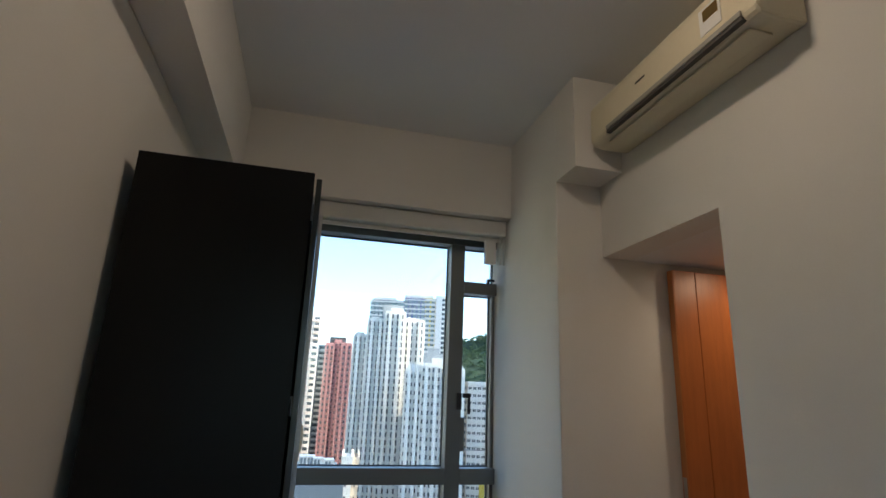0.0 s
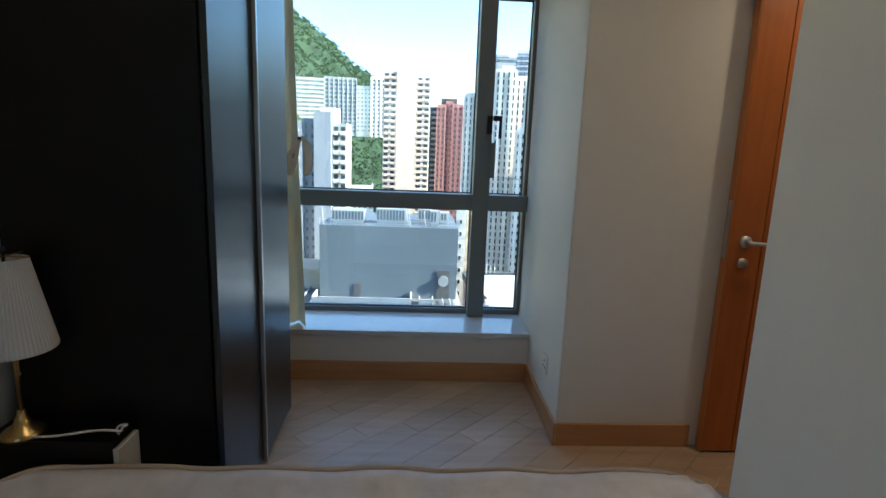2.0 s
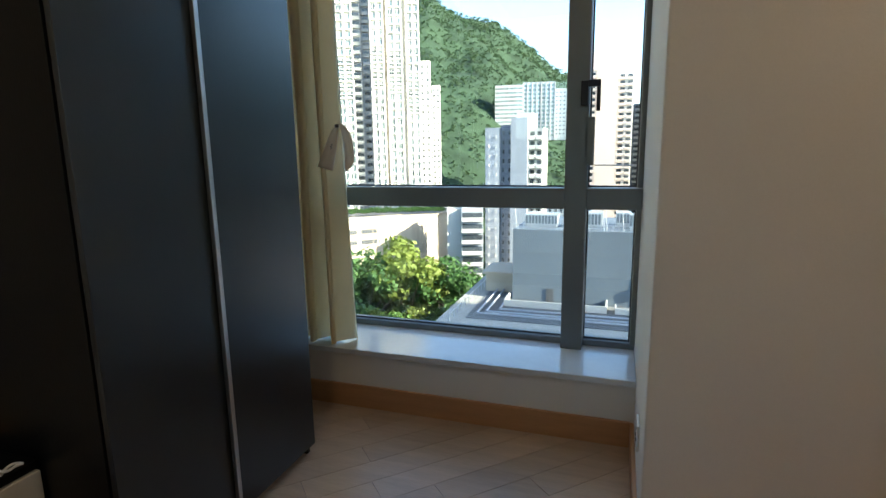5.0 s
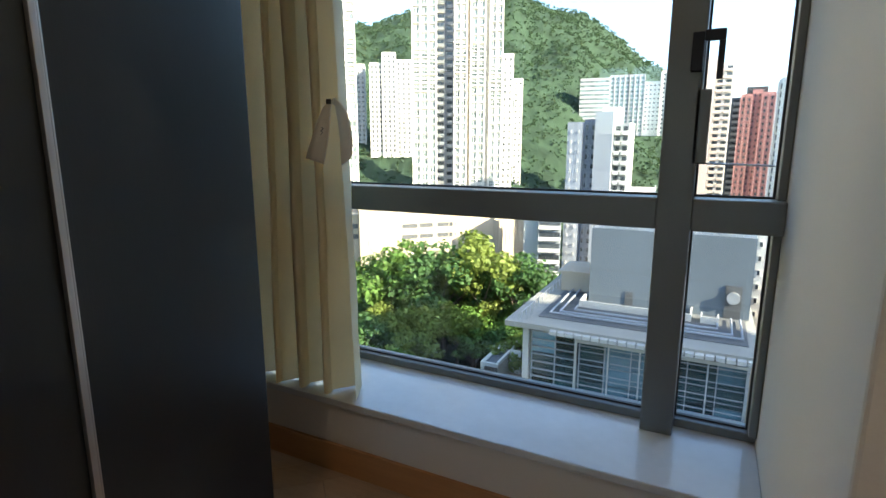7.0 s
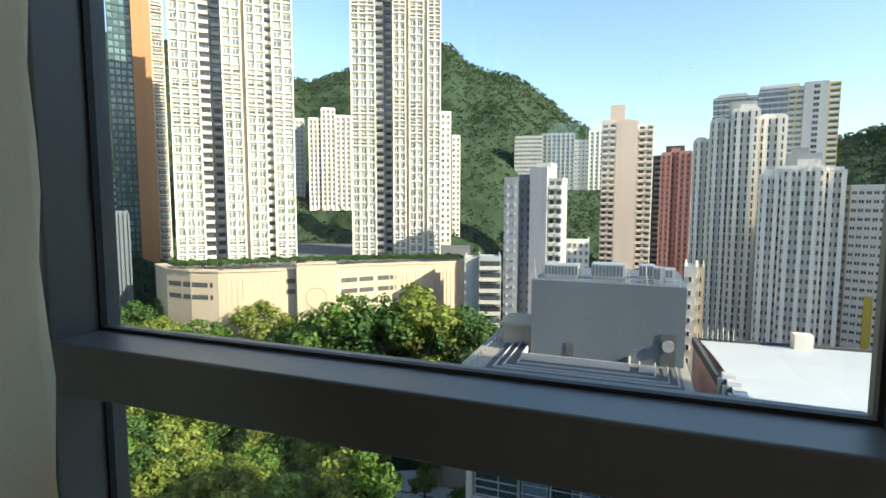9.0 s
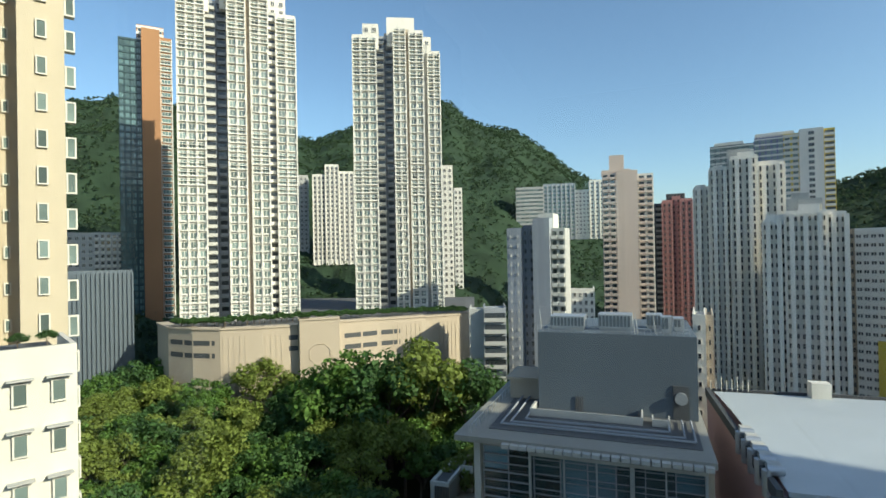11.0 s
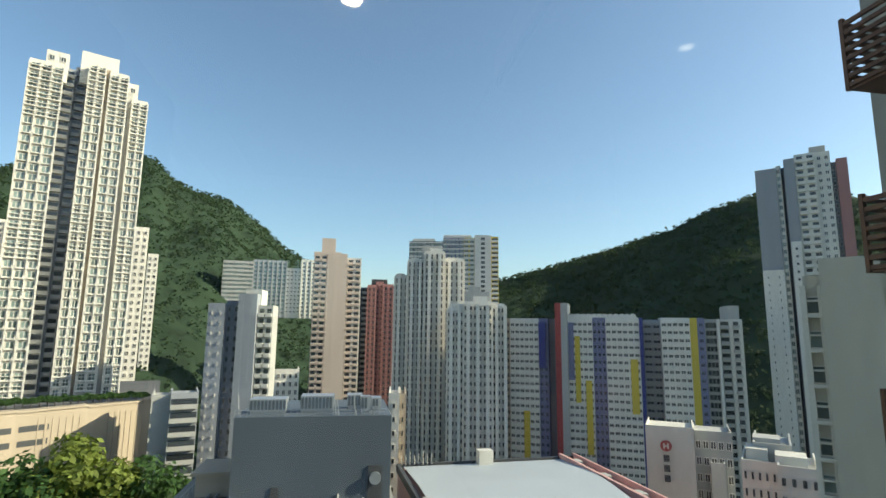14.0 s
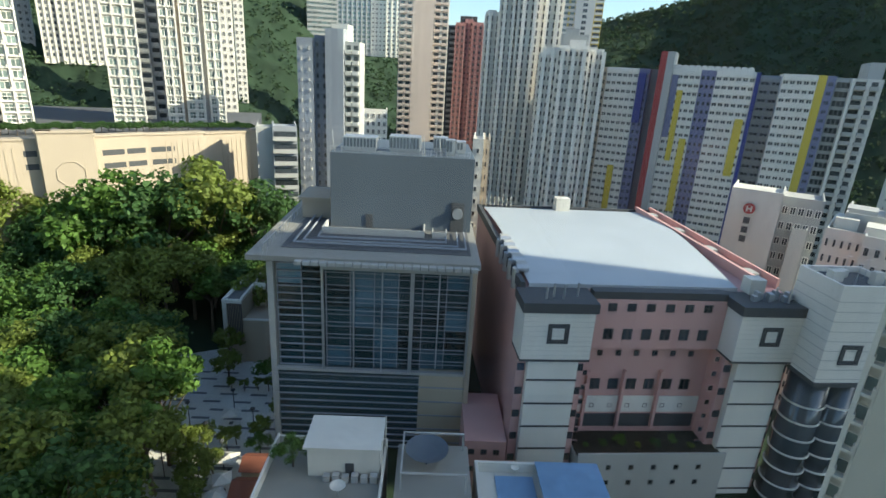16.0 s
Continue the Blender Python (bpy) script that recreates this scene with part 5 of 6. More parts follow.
part("glass_drum", Solid().tube((MW + 2.8, 0, 0), (MW + 2.8, 0, 22.4), 2.6, n=28).tube((MW + 7.0, -0.5, 0), (MW + 7.0, -0.5, 22.4), 2.2, n=28), G_DARK, mk, "dark glazed stair drum", smooth=True)
for k in range(7):
    part("drum_ring", Solid().tube((MW + 2.8, 0, 2.8 * k + 0.5), (MW + 2.8, 0, 2.8 * k + 0.75), 2.75, n=28).tube((MW + 7.0, -0.5, 2.8 * k + 0.5), (MW + 7.0, -0.5, 2.8 * k + 0.75), 2.35, n=28), C_COOL, mk)
for z, w, h, n in ((29.2, 1.25, 1.2, 6), (24.8, 1.4, 1.7, 6), (21.3, 0.8, 0.9, 6), (15.6, 1.5, 1.8, 6), (12.4, 0.7, 0.7, 6)):
    repeats("window", window_solid(w, h, 0.12, 0.1, 2 if w > 1 else 1), [C_TRIM, G_DARK], [C_TRIM, G_DARKS], [(13.2 + 2.8 * i, 5.0 - (1.6 if z > 22 else 0), z) for i in range(n)], mk, n)
part("upper_bay", Solid().box(9.7, 3.4, 23.4, MW - 9.7, 5.0, MT - 0.6), C_PINK, mk, "projecting salmon upper storey")
for k in (0, 2, 4):
    part("pilaster", Solid().box(11.6 + 2.8 * k, 4.2, 9.0, 12.0 + 2.8 * k, 5.0, 19.0), C_PINK, mk)
part("blue_band", Solid().box(9.7, 4.88, 11.6, MW - 9.7, 5.0, 14.4), C_COOL, mk)
# loggia depth is not cut; its shade is painted as a dark strip
part("loggia", Solid().box(10.0, 4.85, 9.0, MW - 10, 5.0, 11.2), C_TRIM, mk, "dark panel coloured as loggia shade")
part("terrace", Solid().box(9.7, -1.5, 0, MW - 7.8, 5.0, 8.0).box(9.7, -1.5, 8.0, MW - 7.8, -1.2, 9.0), C_GREY2, mk, "planted terrace wall")
part("planting_bed", Solid().box(9.9, -1.15, 8.004, MW - 8.0, 4.6, 8.3), SOIL, mk, "dark planted soil")
repeats("window", window_solid(0.7, 0.8, 0.1, 0.08, 1), [C_TRIM, G_DARK], [C_TRIM, G_DARKS], [(11.0 + 3.4 * i, -1.5, z) for z in (6.3, 3.6) for i in range(6)], mk, 12)
for x, y in ((3.0, 1.2), (4.2, 2.0), (5.4, 1.4), (7.6, 2.4), (MW - 2.5, 1.4), (MW - 4.0, 2.2)):
    part("vent_pipe", Solid().tube((x, y, MT), (x, y, MT + 2.2), 0.16, n=8), C_STEEL, mk)
for k in range(9):
    x, y = MW - 7.5 + 0.75 * k, 1.6 + 0.5 * (k % 3)
    part("cooling_unit", Solid().box(x, y, MT + 0.2, x + 0.55, y + 0.8, MT + 1.0 + 0.4 * (k % 2)), C_STEEL, mk)
part("tank", Solid().box(MW - 6.5, 4.2, MT + 0.2, MW - 4.2, 6.2, MT + 2.4), C_STUCCO, mk, "white roof tank")
part("tank", Solid().box(17, MD - 3, MT + 0.5, 20, MD - 0.6, MT + 3.4), C_STUCCO, mk, "white roof tank")
for k in range(5):
    part("roof_duct", Solid().tube((0.4, 9 + 3.4 * k, MT - 1.5), (0.4, 9 + 3.4 * k, MT + 1.6), 0.55, n=12).tube((0.4, 9 + 3.4 * k, MT + 1.6), (2.2, 9 + 3.4 * k, MT + 1.6), 0.55, n=12), C_STEEL, mk)
    part("condenser", Solid().box(0.9, 10.3 + 3.4 * k, MT + 0.4, 2.4, 12.0 + 3.4 * k, MT + 1.7), C_GREY2, mk)
for k in range(8):
    part("antenna", Solid().tube((1.2 + 0.9 * k, MD - 0.6, MT + 0.8), (1.2 + 0.9 * k, MD - 0.6, MT + 2.6 + 0.4 * (k % 3)), 0.07), C_STUCCO, mk)

# ---- roofs below the window ----
rb = root("roof_terrace_building", pose(-6, 40, -58), "old rooftop terrace with a white hut", "building")
part("wall", Solid().box(-12.5, -8, 0, 1.5, 16.5, 13.6), C_CONC, rb)
part("parapet", Solid().box(-12.5, -8, 13.6, -12.2, 16.5, 14.8).box(1.2, -8, 13.6, 1.5, 16.5, 14.6).box(-12.2, 16.2, 13.6, 1.2, 16.5, 14.6), C_STUCCO, rb)
hut = part("hut", Solid().box(-7.4, 10.6, 13.6, 1.0, 16.0, 17.6), C_STUCCO, rb, "white rooftop hut")
part("hut_roof", Solid().box(-7.8, 10.2, 17.6, 1.2, 16.3, 17.9), C_STUCCO, hut, "bright white hut roof")
part("hut_door", Solid().box(-3.0, 10.5, 13.6, -2.0, 10.58, 15.6), C_TRIM, hut)
for k in range(6):
    part("air_unit", Solid().box(-5.5 + 1.1 * k, 9.6, 13.6, -4.7 + 1.1 * k, 10.3, 14.4 + 0.2 * (k % 2)), C_GREY2, rb)
part("dish", Solid().lathe([(0.05, 0), (0.5, 0.1), (0.9, 0.35)], 24, c=(-3.4, 7.8, 14.6)).tube((-3.4, 7.8, 13.6), (-3.4, 7.8, 14.6), 0.06), C_STUCCO, rb, "white satellite dish")
part("solar_panel", Solid().box(-3.5, 3.6, 14.2, 0.8, 6.2, 14.3).box(-3.4, 3.8, 13.6, -3.3, 3.9, 14.2).box(0.6, 6.0, 13.6, 0.7, 6.1, 14.2), C_BLUE, rb)
part("pipe", Solid().tube((1.3, 10, 13.6), (1.3, 10, 19.5), 0.09).tube((1.3, 15, 13.6), (1.3, 15, 19.0), 0.09), C_STUCCO, rb)
rb2 = root("plant_roof_building", pose(1.5, 44, -58), "dark rooftop with a dish and lift frame", "building")
part("wall", Solid().box(-4.6, -8, 0, 4.2, 12.0, 14.2), C_CONC, rb2)
part("frame", Solid().box(-4.0, 4, 14.2, -3.8, 4.2, 16.6).box(3.4, 4, 14.2, 3.6, 4.2, 16.6).box(-4.0, 11, 14.2, -3.8, 11.2, 16.6).box(3.4, 11, 14.2, 3.6, 11.2, 16.6).box(-4.0, 4, 16.6, 3.6, 4.2, 16.8).box(-4.0, 11, 16.6, 3.6, 11.2, 16.8).box(-4.0, 4.2, 16.6, -3.8, 11, 16.8), C_GREY2, rb2)
part("dish", Solid().lathe([(0.1, 0), (1.4, 0.25), (2.6, 0.8)], 30, c=(-1.0, 8.5, 15.8)).tube((-1.0, 8.5, 14.2), (-1.0, 8.5, 15.8), 0.12), C_DARKGREY, rb2, "large dark dish")
rb3 = root("canopy_building", pose(13.5, 46, -58), "low roof with a blue canopy and white parapet", "building")
part("wall", Solid().box(-7.0, -8, 0, 8.5, 8.0, 12.4), C_STUCCO, rb3)
part("parapet", Solid().box(-7.0, 7.6, 12.4, 1.0, 8.0, 13.8).box(-7.0, -8, 12.4, -6.6, 7.6, 13.8), C_STUCCO, rb3)
cn = Solid()
cn.box(0.5, -6, 13.9, 8.3, 7.8, 14.1)
part("canopy", cn, C_BLUEROOF, rb3, "faded blue canopy")
for x in (1, 8):
    for y in (-5.5, 7.3):
        part("post", Solid().box(x - 0.08, y - 0.08, 12.4, x + 0.08, y + 0.08, 13.9), C_STEEL, rb3)
part("blue_tarp", Solid().box(-4.5, 2, 12.42, 0.2, 6.8, 12.6), C_BLUEROOF, rb3)
part("dish", Solid().lathe([(0.03, 0), (0.35, 0.08), (0.55, 0.22)], 20, c=(-2.0, 7.2, 13.4)).tube((-2.0, 7.2, 12.4), (-2.0, 7.2, 13.4), 0.05), C_STUCCO, rb3, "white satellite dish")
rb4 = root("lane_block", pose(7.5, 63, -58), "pink low block with small windows in the lane", "building")
part("wall", Solid().box(-1.4, 0, 0, 4.6, 12, 9.5), C_PINK, rb4)
repeats("window", window_solid(0.9, 0.9, 0.1, 0.08, 1), [C_TRIM, G_DARK], [C_TRIM, G_DARKS], [(-0.4 + 1.8 * i, 0, 7.2 - 3.0 * r) for r in range(3) for i in range(3)], rb4, 9)

# ---- plaza ----
pv = root("pavilion", pose(-36.2, 97, -58), "beige pavilion with dark vertical slats", "pavilion")
part("wall", Solid().box(-4.5, 0, 0, -1.0, 12, 13.8).box(-1.0, 0.2, 0, 5.8, 12, 9.6).box(-1.0, 11.0, 9.6, 5.8, 12, 15.5), C_BEIGE, pv, "beige tiled walls")
part("white_reveal", Solid().box(-4.9, -0.25, 5.6, -4.1, 12.2, 14.2).box(-4.1, -0.25, 13.4, -1.0, 0.3, 14.2), C_STUCCO, pv, "white side reveal")
part("roof_rim", Solid().box(-1.4, 0.3, 13.8, -0.9, 12.2, 14.5).box(-4.1, 11.7, 13.8, -1.4, 12.2, 14.5), C_STUCCO, pv)
part("roof_deck", Solid().box(-4.1, 0.3, 13.8, -1.4, 11.7, 13.95), C_DECK, pv)
part("terrace_wall", Solid().box(-0.95, 7.0, 9.6, 1.6, 7.3, 15.0), C_STUCCO, pv, "white terrace wall")
part("coping", Solid().box(-1.0, 0.0, 9.6, 5.9, 0.5, 9.95), C_STUCCO, pv)
for k in range(9):
    part("slat", Solid().box(-3.95 + 0.33 * k, -0.15, 6.4, -3.78 + 0.33 * k, 0.0, 13.3), C_TRIM, pv)
    part("slat", Solid().box(1.75 + 0.44 * k, 7.0, 10.0, 1.92 + 0.44 * k, 7.25, 15.0), C_TRIM, pv)
pav = setting("pavement", Solid().box(-62, 52, -58.3, -23.5, 104, -57.92), C_PAVE, "pale paved plaza with dark wave bands", "plaza")
for k in range(17):
    y = 54 + 2.4 * k
    bnd = Solid()
    for i in range(6):
        x0 = -57.5 + 5.6 * i + (2.6 if k % 2 else 0.4)
        bnd.box(x0, y, -57.93, x0 + 3.1, y + 0.62, -57.914)
    part("paving_band", bnd, C_PAVE2, pav)
lamp_s = Solid().tube((0, 0, 0), (0, 0, 5.2), 0.09, 0.07, n=8)
street = root("street_lamp", pose(-30, 66, -57.92), "slim dark plaza lamp post", "street lamp", "plaza lamps")
part("post", lamp_s, C_TRIM, street)
part("head", Solid().lathe([(0.05, 5.2), (0.4, 5.35), (0.4, 5.5), (0.05, 5.7)], 12), C_TRIM, street)
for x, y in ((-28, 74), (-34, 70), (-33, 79), (-39, 75), (-27, 82), (-38, 64), (-31, 60), (-44, 83)):
    copy_thing(street, pose(x, y, -57.92))
for x, y, w in ((-24.6, 64.6, 3.2), (-24.3, 59.6, 3.4)):
    kiosk = root("kiosk", pose(x, y, -57.92), "small kiosk with a red tiled roof", "kiosk")
    part("wall", Solid().box(-w / 2, -1.8, 0, w / 2, 1.8, 2.8), C_BEIGE, kiosk)
    rr = Solid()
    rr.face([(-w / 2 - 0.3, -2.1, 2.8), (w / 2 + 0.3, -2.1, 2.8), (w / 2 + 0.3, 0, 4.0), (-w / 2 - 0.3, 0, 4.0)])
    rr.face([(-w / 2 - 0.3, 0, 4.0), (w / 2 + 0.3, 0, 4.0), (w / 2 + 0.3, 2.1, 2.8), (-w / 2 - 0.3, 2.1, 2.8)])
    part("roof", rr, C_CLAY, kiosk)

parasol = root("parasol", pose(-29.2, 66.2, -57.92), "square white plaza parasol on a thin pole", "parasol", "plaza parasols")
part("pole", Solid().tube((0, 0, 0), (0, 0, 2.7), 0.035, n=8), C_STEEL, parasol)
cp_ = Solid()
for (xa, ya), (xb, yb) in (((-1.3, -1.3), (1.3, -1.3)), ((1.3, -1.3), (1.3, 1.3)), ((1.3, 1.3), (-1.3, 1.3)), ((-1.3, 1.3), (-1.3, -1.3))):
    cp_.face([(xa, ya, 2.2), (xb, yb, 2.2), (0, 0, 2.85)])
    cp_.face([(xa, ya, 2.0), (xb, yb, 2.0), (xb, yb, 2.2), (xa, ya, 2.2)])
part("canopy", cp_, C_STUCCO, parasol, "white cloth canopy")
part("foot", Solid().box(-0.3, -0.3, 0, 0.3, 0.3, 0.12), C_TRIM, parasol)
for x, y, q in ((-28.6, 61.9, 20), (-28.3, 58.7, 35), (-45.7, 66.3, 50), (-33.0, 77.1, 10)):
    copy_thing(parasol, pose(x, y, -57.92, 0, 0, q))

# ---- unseen high blocks, added to throw shade over park and market ----
nb = root("neighbour_block", pose(215, 42, -58), "plain unseen high block added to cast shade", "building")
part("wall", Solid().box(-15, -18, 0, 15, -5, 152).box(-15.2, -18.2, 152, 15.2, -4.8, 153), C_GREY2, nb)
nb2 = root("neighbour_block", pose(215, 4, -58), "plain unseen high block added to cast shade", "building")
part("wall", Solid().box(-15, -11, 0, 15, 10, 153).box(-15.2, -11.2, 153, 15.2, 10.2, 154), C_GREY2, nb2)

# ---- brown steel racks on the neighbouring wing of this building ----
wing = root("building_wing", pose(0, 0, 0), "own high-rise with pale tiled outer walls", "building")
part("wall", Solid().box(-14, -5.4, -58, -2.67, 0.42, 60).box(-2.67, -5.4, -58, -2.1, -0.04, 60).box(-2.67, -0.04, 3.3, -2.06, 0.42, 60).box(-2.67, -0.04, -58, -2.06, 0.42, -0.21).box(2.02, -5.4, -58, 9.6, 0.42, 60).box(-2.06, -5.4, 3.3, 2.02, 0.42, 60).box(-2.06, -5.4, -58, 2.02, 0.42, -0.21), C_GREY2, wing)
part("wing_wall", Solid().box(9.3, 0.42, -58, 16, 8.4, 60), C_GREY2, wing)
ca, sa_ = math.sin(radians(49.4)), math.cos(radians(49.4))
for k in range(-3, 4):
    z = 2.42 + 3.05 * k
    rk = root("air_conditioner_rack", pose(EYE.x + ca * 10.6, EYE.y + sa_ * 10.6, z), "brown slatted steel air-conditioner rack", "rack", "racks on the outer wall")
    for j in range(8):
        part("slat", Solid().box(0, -0.03, 0.05 + 0.155 * j, 1.9, 0.02, 0.12 + 0.155 * j), C_RUST, rk)
        part("slat", Solid().box(-0.03, -0.9, 0.05 + 0.155 * j, 0.02, -0.04, 0.12 + 0.155 * j), C_RUST, rk)
    for x, y in ((0, 0), (1.86, 0), (0, -0.9)):
        part("post", Solid().box(x - 0.035, y - 0.035, 0, x + 0.035, y + 0.035, 1.28), C_RUST, rk)
    part("tray", Solid().box(0, -0.9, 0, 1.9, 0, 0.04), C_RUST, rk)
    part("air_unit", Solid().box(0.5, -0.7, 0.06, 1.4, -0.3, 0.75), C_STUCCO, rk, "pale outdoor unit")

# ---- sign on the civic block ----
def lettering(body, size, m, mat, name="sign_letter"):
    c = bpy.data.curves.new(name, 'FONT')
    c.body, c.size, c.extrude, c.align_x = body, size, 0.03, 'CENTER'
    c.materials.append(mat)
    ob = new(name, c)
    ob.matrix_world = m
    return ob


hs = EYE + Vector((math.sin(radians(32.2)) * 149.2, math.cos(radians(32.2)) * 149.2, 0))
sg = root("wall_sign", pose(hs.x, hs.y, -26.5, 0, 0, -33), "round red sign with dark characters below", "sign")
part("disc", Solid().tube((0, -0.35, 0), (0, -0.15, 0), 1.35, n=28), C_BRIGHTRED, sg, "dark red disc")
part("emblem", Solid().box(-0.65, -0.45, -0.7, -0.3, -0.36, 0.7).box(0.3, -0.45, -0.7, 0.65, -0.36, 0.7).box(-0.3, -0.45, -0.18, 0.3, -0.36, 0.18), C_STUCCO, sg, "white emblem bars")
for k in range(3):
    part("character_bar", Solid().box(-0.7, -0.3, -3.8 - 2.4 * k, 0.7, -0.16, -2.2 - 2.4 * k), C_TRIM, sg)

# ---- ground, hills ----
RIDGE = [(-180, 0.02), (-100, 0.05), (-75, 0.20), (-58.9, 0.235), (-52.6, 0.263), (-47.5, 0.257), (-36.5, 0.219), (-34.4, 0.211), (-30.7, 0.236), (-25, 0.265), (-20.8, 0.287), (-19.8, 0.284), (-18.0, 0.252), (-16.2, 0.239), (-13.1, 0.2285), (-9.6, 0.187), (-6.9, 0.145), (-4.4, 0.120), (0, 0.06), (8, 0.05), (14, 0.085), (16.1, 0.094), (19.7, 0.112), (23.9, 0.131), (28.5, 0.1535), (34, 0.184), (37.1, 0.208), (41.5, 0.229), (45, 0.227), (49, 0.207), (55, 0.17), (75, 0.08), (100, 0.03), (180, 0.02)]
RA, RE = [a for a, _ in RIDGE], [e for _, e in RIDGE]
RDIST = ([-180, -60, -46, -38, -30, -5, 4, 14, 60, 180], [600, 560, 600, 760, 950, 900, 750, 640, 600, 600])
START = ([-180, -60, -46, -40, -15, -6, 4, 15, 40, 60, 180], [300, 215, 215, 200, 205, 240, 330, 300, 260, 260, 300])


def ground(az, r):
    e, rr, st = np.interp(az, RA, RE), np.interp(az, *RDIST), np.interp(az, *START)
    low = -58.0
    if -62 < az < -12:
        k = min(1, max(0, (r - 112) / 50)) * min(1, (az + 62) / 6, (-12 - az) / 5)
        low += 10 * k
    top = 1.45 + e * rr
    if r <= st:
        return low
    if r <= rr:
        q = (r - st) / (rr - st)
        q = q * 0.75 + 0.25 * q * q * (3 - 2 * q)
        return low + (top - low) * q
    return top - (r - rr) * 0.35 if r < rr + 300 else max(-58, top - 105 - (r - rr - 300) * 0.2)


FOREST = material("hill_forest", (0.026, 0.046, 0.026), 0.95, var=0.5, scale=0.05, fine=0.5, bump=0.0, spec=0.15)
azs = np.concatenate([np.arange(-180, -66, 6), np.arange(-66, 56, 0.33), np.arange(56, 181, 6)])
rads = np.concatenate([[3, 30, 60, 90, 110, 120, 130, 140, 150, 160, 170, 185], np.arange(200, 700, 5.0), np.arange(700, 1000, 8.0), [1000, 1050, 1100, 1200, 1300, 1500, 2000, 3000, 4200]])
gv, gf = [], []
for r in rads:
    for a in azs:
        x, y = EYE.x + math.sin(radians(a)) * r, EYE.y + math.cos(radians(a)) * r
        z = ground(a, r)
        st = np.interp(a, *START)
        if r > st and r < 1300:
            amp = min(1, (r - st) / 25)
            rg = noise.noise((x * 0.012, y * 0.012, 3.0))
            fall = 1 - abs(2 * min(1, max(0, (r - st) / (np.interp(a, *RDIST) - st))) - 1)
            z += amp * (2.4 * noise.noise((x * 0.11, y * 0.11, 0.5)) + 1.6 * noise.noise((x * 0.3, y * 0.3, 7)) + 34 * rg * max(0, fall))
        gv.append((x, y, z))
na = len(azs)
for i in range(len(rads) - 1):
    for j in range(na - 1):
        k = i * na + j
        gf.append((k, k + 1, k + na + 1, k + na))
gm = bpy.data.meshes.new("ground")
gm.from_pydata(gv, [], gf)
gm.materials.append(FOREST)
gm.polygons.foreach_set("use_smooth", [True] * len(gf))
tagged(new("ground", gm), "valley floor and wooded hills around the city", "ground", kind="structure")

# ---- trees ----
def leaf(name, colour):
    m = material(name, colour, 0.6, var=0.3, scale=0.4, fine=3, bump=0.0, spec=0.25, island=0.4)
    n, l = m.node_tree.nodes, m.node_tree.links
    t, mx = n.new("ShaderNodeBsdfTranslucent"), n.new("ShaderNodeMixShader")
    t.inputs[0].default_value = (colour[0] * 1.3, colour[1] * 1.3, colour[2], 1)
    mx.inputs[0].default_value = 0.35
    l.new(n["Principled BSDF"].outputs[0], mx.inputs[1])
    l.new(t.outputs[0], mx.inputs[2])
    l.new(mx.outputs[0], n["Material Output"].inputs[0])
    return m


LEAF = leaf("leaf_green", (0.090, 0.170, 0.034))
LEAF2 = leaf("leaf_dark", (0.055, 0.115, 0.034))
LEAF3 = leaf("leaf_yellow", (0.155, 0.20, 0.042))
BARK = material("bark", (0.11, 0.085, 0.06), 0.9, var=0.25, scale=2, fine=12, bump=0.3)


def crown_arrays(rd, clumps, leaves, size, rx, rz, zc):
    """Leaf quads in clumps on an uneven crown."""
    cen = []
    while len(cen) < clumps:
        d = rd.normal(size=3)
        d /= np.linalg.norm(d)
        q = rd.uniform(0.55, 1.0)
        if d[2] < -0.45:
            continue
        cen.append((d[0] * rx * q * rd.uniform(0.75, 1.15), d[1] * rx * q * rd.uniform(0.75, 1.15), zc + d[2] * rz * q))
    cen = np.repeat(np.array(cen), leaves, axis=0)
    n = len(cen)
    off = rd.normal(size=(n, 3))
    off /= np.linalg.norm(off, axis=1)[:, None]
    pos = cen + off * (rx * 0.30) * rd.uniform(0.5, 1.05, (n, 1)) * np.array([1, 1, 0.75])
    nrm = off + rd.normal(size=(n, 3)) * 0.45 + np.array([0, 0, 0.35])
    nrm /= np.linalg.norm(nrm, axis=1)[:, None]
    a = np.cross(nrm, rd.normal(size=(n, 3)))
    a /= np.linalg.norm(a, axis=1)[:, None]
    b = np.cross(nrm, a)
    s = size * rd.uniform(0.6, 1.3, (n, 1))
    return np.stack([pos - a * s, pos + b * s * 0.6, pos + a * s, pos - b * s * 0.6], 1).reshape(-1, 3)


def quads_mesh(name, pts, mat):
    me = bpy.data.meshes.new(name)
    n = len(pts) // 4
    me.vertices.add(4 * n)
    me.vertices.foreach_set("co", pts.astype(np.float32).ravel())
    me.loops.add(4 * n)
    me.loops.foreach_set("vertex_index", np.arange(4 * n, dtype=np.int32))
    me.polygons.add(n)
    me.polygons.foreach_set("loop_start", np.arange(0, 4 * n, 4, dtype=np.int32))
    me.update(calc_edges=True)
    me.materials.append(mat)
    return me


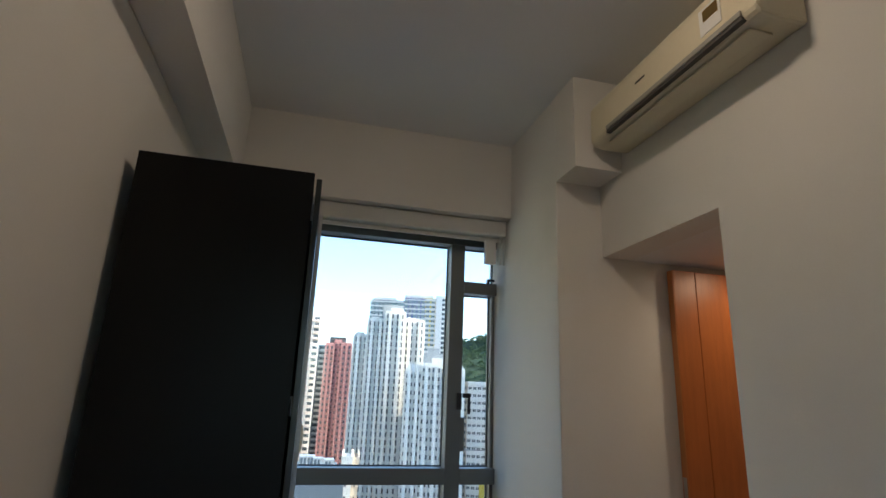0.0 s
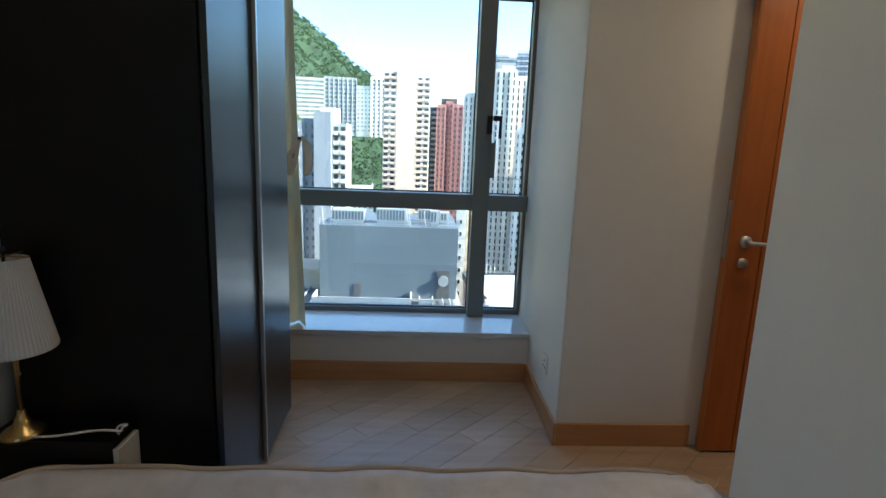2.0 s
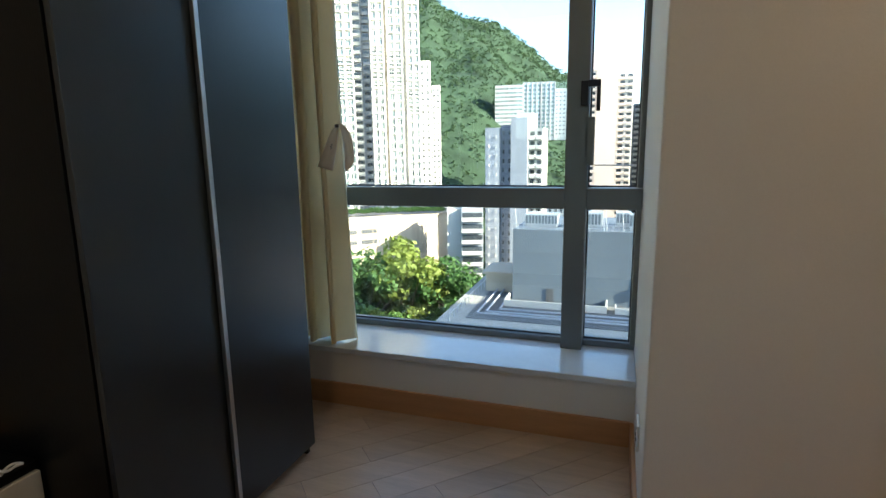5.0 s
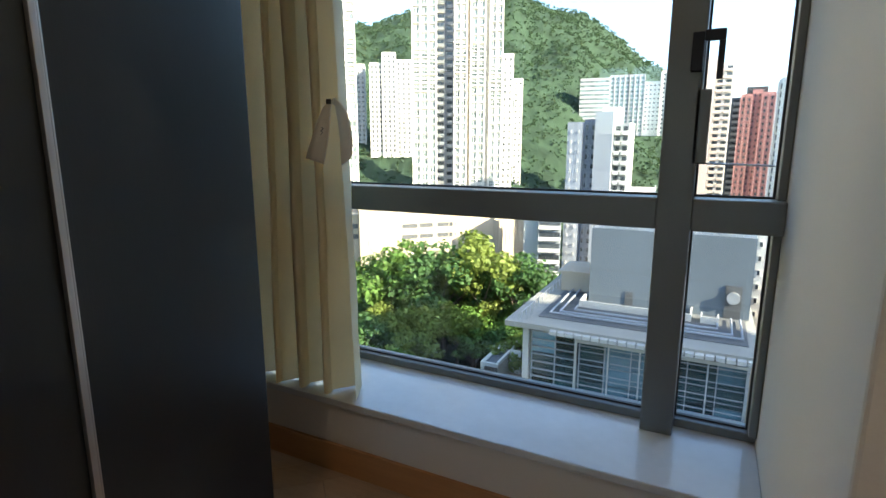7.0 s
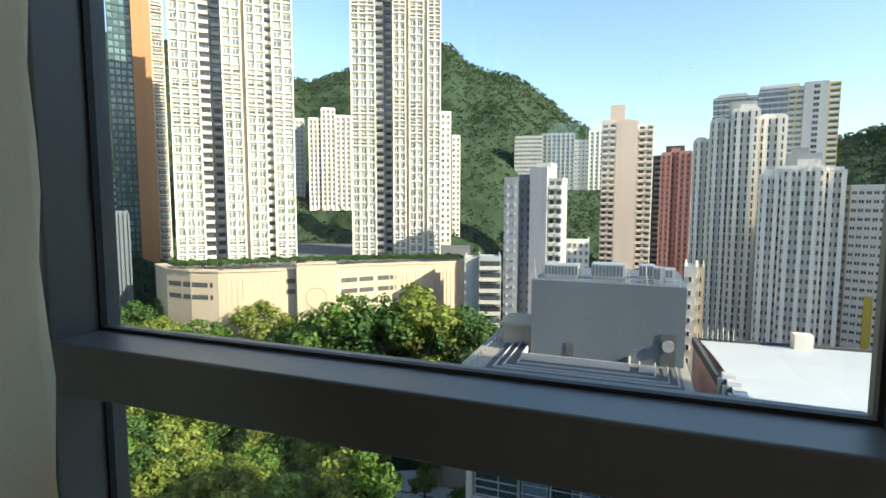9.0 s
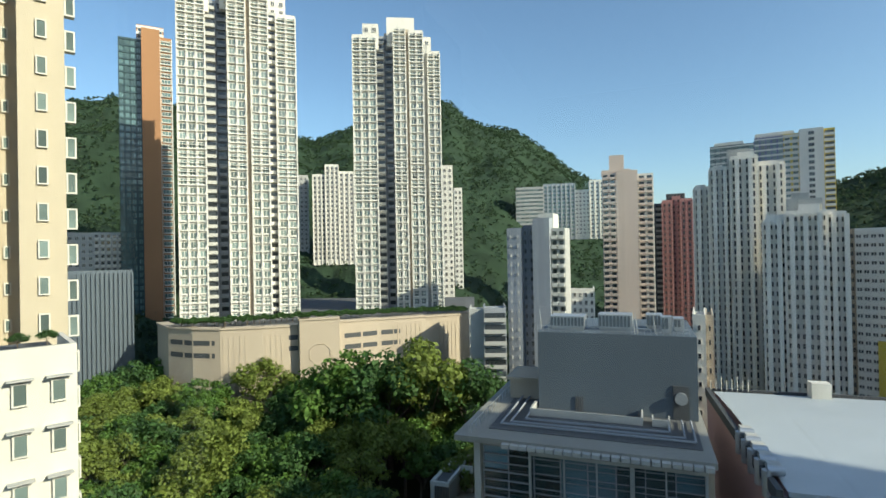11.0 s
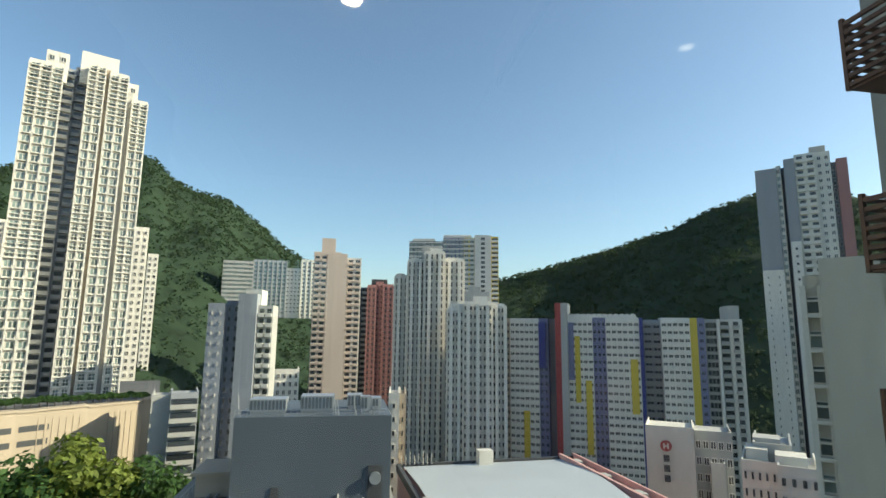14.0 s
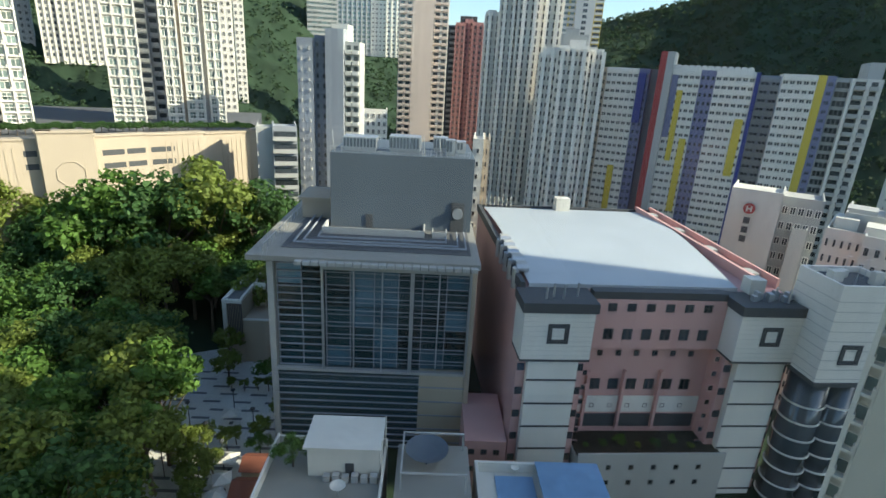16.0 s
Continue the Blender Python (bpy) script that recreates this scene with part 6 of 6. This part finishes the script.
kinds = []
rg = np.random.RandomState(3)
for i in range(7):
    h = 11 + 1.3 * i
    rx = 4.2 + 0.45 * (i * 3 % 7)
    tk = Solid().tube((0, 0, 0), (0.3, 0.1, h * 0.5), 0.38, 0.24, n=9)
    for k in range(6):
        a = k * 1.05 + i
        tk.tube((0.3, 0.1, h * (0.36 + 0.03 * k)), (0.3 + math.cos(a) * rx * 0.6, 0.1 + math.sin(a) * rx * 0.6, h * (0.62 + 0.05 * (k % 3))), 0.15, 0.05, n=6)
    pts = crown_arrays(rg, 34, 70, 0.42, rx, h * 0.34, h * 0.68)
    kinds.append((tk.mesh("trunk", BARK), quads_mesh("crown", pts, (LEAF, LEAF2, LEAF, LEAF3, LEAF2, LEAF, LEAF3)[i])))


def tree(x, y, z, k, s, turn, label="broad-leaved tree with a dense green crown"):
    t = root("tree", pose(x, y, z, 0, 0, turn), label, "tree", "park trees")
    for n_, me in zip(("trunk", "crown"), kinds[k]):
        o = new(n_, me)
        o.parent = t
        o.scale = (s, s, s * 0.95)
    return t


rt = random.Random(21)
placed = []
tries = 0
while len(placed) < 175 and tries < 6000:
    tries += 1
    az = rt.uniform(-60, -14.5)
    r = rt.uniform(52, 186 if az < -49 else 158)
    x, y = EYE.x + math.sin(radians(az)) * r, EYE.y + math.cos(radians(az)) * r
    if x > -27.5 and y < 112:
        continue
    if x > np.interp(y, [60, 70, 82, 97, 106], [-35, -40, -47, -55, -58]) and 58 < y < 106:
        continue
    if r < 66 and az < -53:
        continue
    if r < 60 and az > -38:
        continue
    if y < 60 and -36 < x:
        continue
    if az > -19 and r > 140:
        continue
    if any((x - a) ** 2 + (y - b) ** 2 < 5.6 ** 2 for a, b in placed):
        continue
    placed.append((x, y))
    tree(x, y, ground(az, r) - 0.2, rt.randrange(7), rt.uniform(0.85, 1.25), rt.uniform(0, 360))
# taller trees below the podium wall
for k, (az, r) in enumerate(((-31.5, 136), (-29.2, 141), (-27.0, 134), (-24.8, 140), (-22.6, 135), (-20.6, 141), (-18.6, 134), (-33.5, 142))):
    x, y = EYE.x + math.sin(radians(az)) * r, EYE.y + math.cos(radians(az)) * r
    tree(x, y, ground(az, r) - 0.2, (5, 0, 4, 3, 6, 1, 4, 2)[k], 1.75 + 0.1 * (k % 3), 67 * k)
for x, y, z, s in ((-27.5, 88, -58, 0.6), (-25.8, 70, -58, 0.28), (-15.5, 52, -44.4, 0.32)):
    tree(x, y, z, 2, s, 40, "small green tree beside a building")
for a, r in [(-48 + 0.55 * i, 164 + (7 if i % 3 else 11) + 0.12 * abs(i - 14)) for i in range(54)] + [(-47.5, 176), (-45.5, 172), (-43.5, 168), (-41.5, 168), (-30, 172), (-26, 178), (-46.5, 170), (-44.5, 170), (-60.0, 42), (-58, 42.5)]:
    x, y = EYE.x + math.sin(radians(a)) * r, EYE.y + math.cos(radians(a)) * r
    tree(x, y, -19.8 if r > 100 else -4.2, 1, 0.28 if r > 100 else 0.10, a * 9, "small planted shrub on a roof garden")

# woods on the slopes: many small leaf clumps
wood = []
rw = np.random.RandomState(8)
n_w = 0
while n_w < 17000:
    a = rw.uniform(-62, 54)
    st = np.interp(a, *START)
    rr = np.interp(a, *RDIST)
    r = st + (rr - st) * rw.uniform(-0.02, 1.0) ** 1.0
    x, y = EYE.x + math.sin(radians(a)) * r, EYE.y + math.cos(radians(a)) * r
    fall = 1 - abs(2 * min(1, max(0, (r - st) / (rr - st))) - 1)
    z = ground(a, r) + min(1, max(0, (r - st) / 25)) * 34 * noise.noise((x * 0.012, y * 0.012, 3.0)) * max(0, fall)
    s = 0.5 + r / 620
    wood.append(crown_arrays(rw, 3, 9, 0.62 * s, 2.0 * s, 1.8 * s, 1.2 * s) + np.array([x, y, z]))
    n_w += 1
tagged(new("woods", quads_mesh("woods", np.concatenate(wood), leaf("woods_green", (0.050, 0.088, 0.042)))), "dense green woods covering the hillsides", "woods", kind="stuff")
# tree tops behind the housing slab
for a in (25.5, 28.0, 33.5):
    x, y = EYE.x + math.sin(radians(a)) * 232, EYE.y + math.cos(radians(a)) * 232
    tree(x, y, -7.5, 3, 1.0, a * 20, "tall green tree behind the housing slab")
for k in range(7):
    tree(24.0 + 2.6 * k, 64.2 + 0.3 * (k % 3), -50.0, k % 7, 0.10 + 0.025 * (k % 3), 50 * k, "small planted shrub on a market terrace")
for x, y, s in ((-29.5, 87, 0.22), (-31.5, 87, 0.2), (-34.0, 86.8, 0.18), (-36.5, 87, 0.2), (-26.3, 72.5, 0.35), (-37.5, 88.5, 0.55), (-33.0, 62.5, 0.5), (-36.0, 66.0, 0.55), (-31.2, 70.5, 0.3), (-30.2, 71.8, 0.25), (-31.0, 64.5, 0.35), (-32.0, 60.0, 0.45), (-34.5, 69.5, 0.4), (-30.8, 57.5, 0.4), (-40.0, 96.0, 0.6), (-25.4, 79.0, 0.3)):
    tree(x, y, -57.92, 3, s, x * 30, "small green bush at the edge of a plaza")
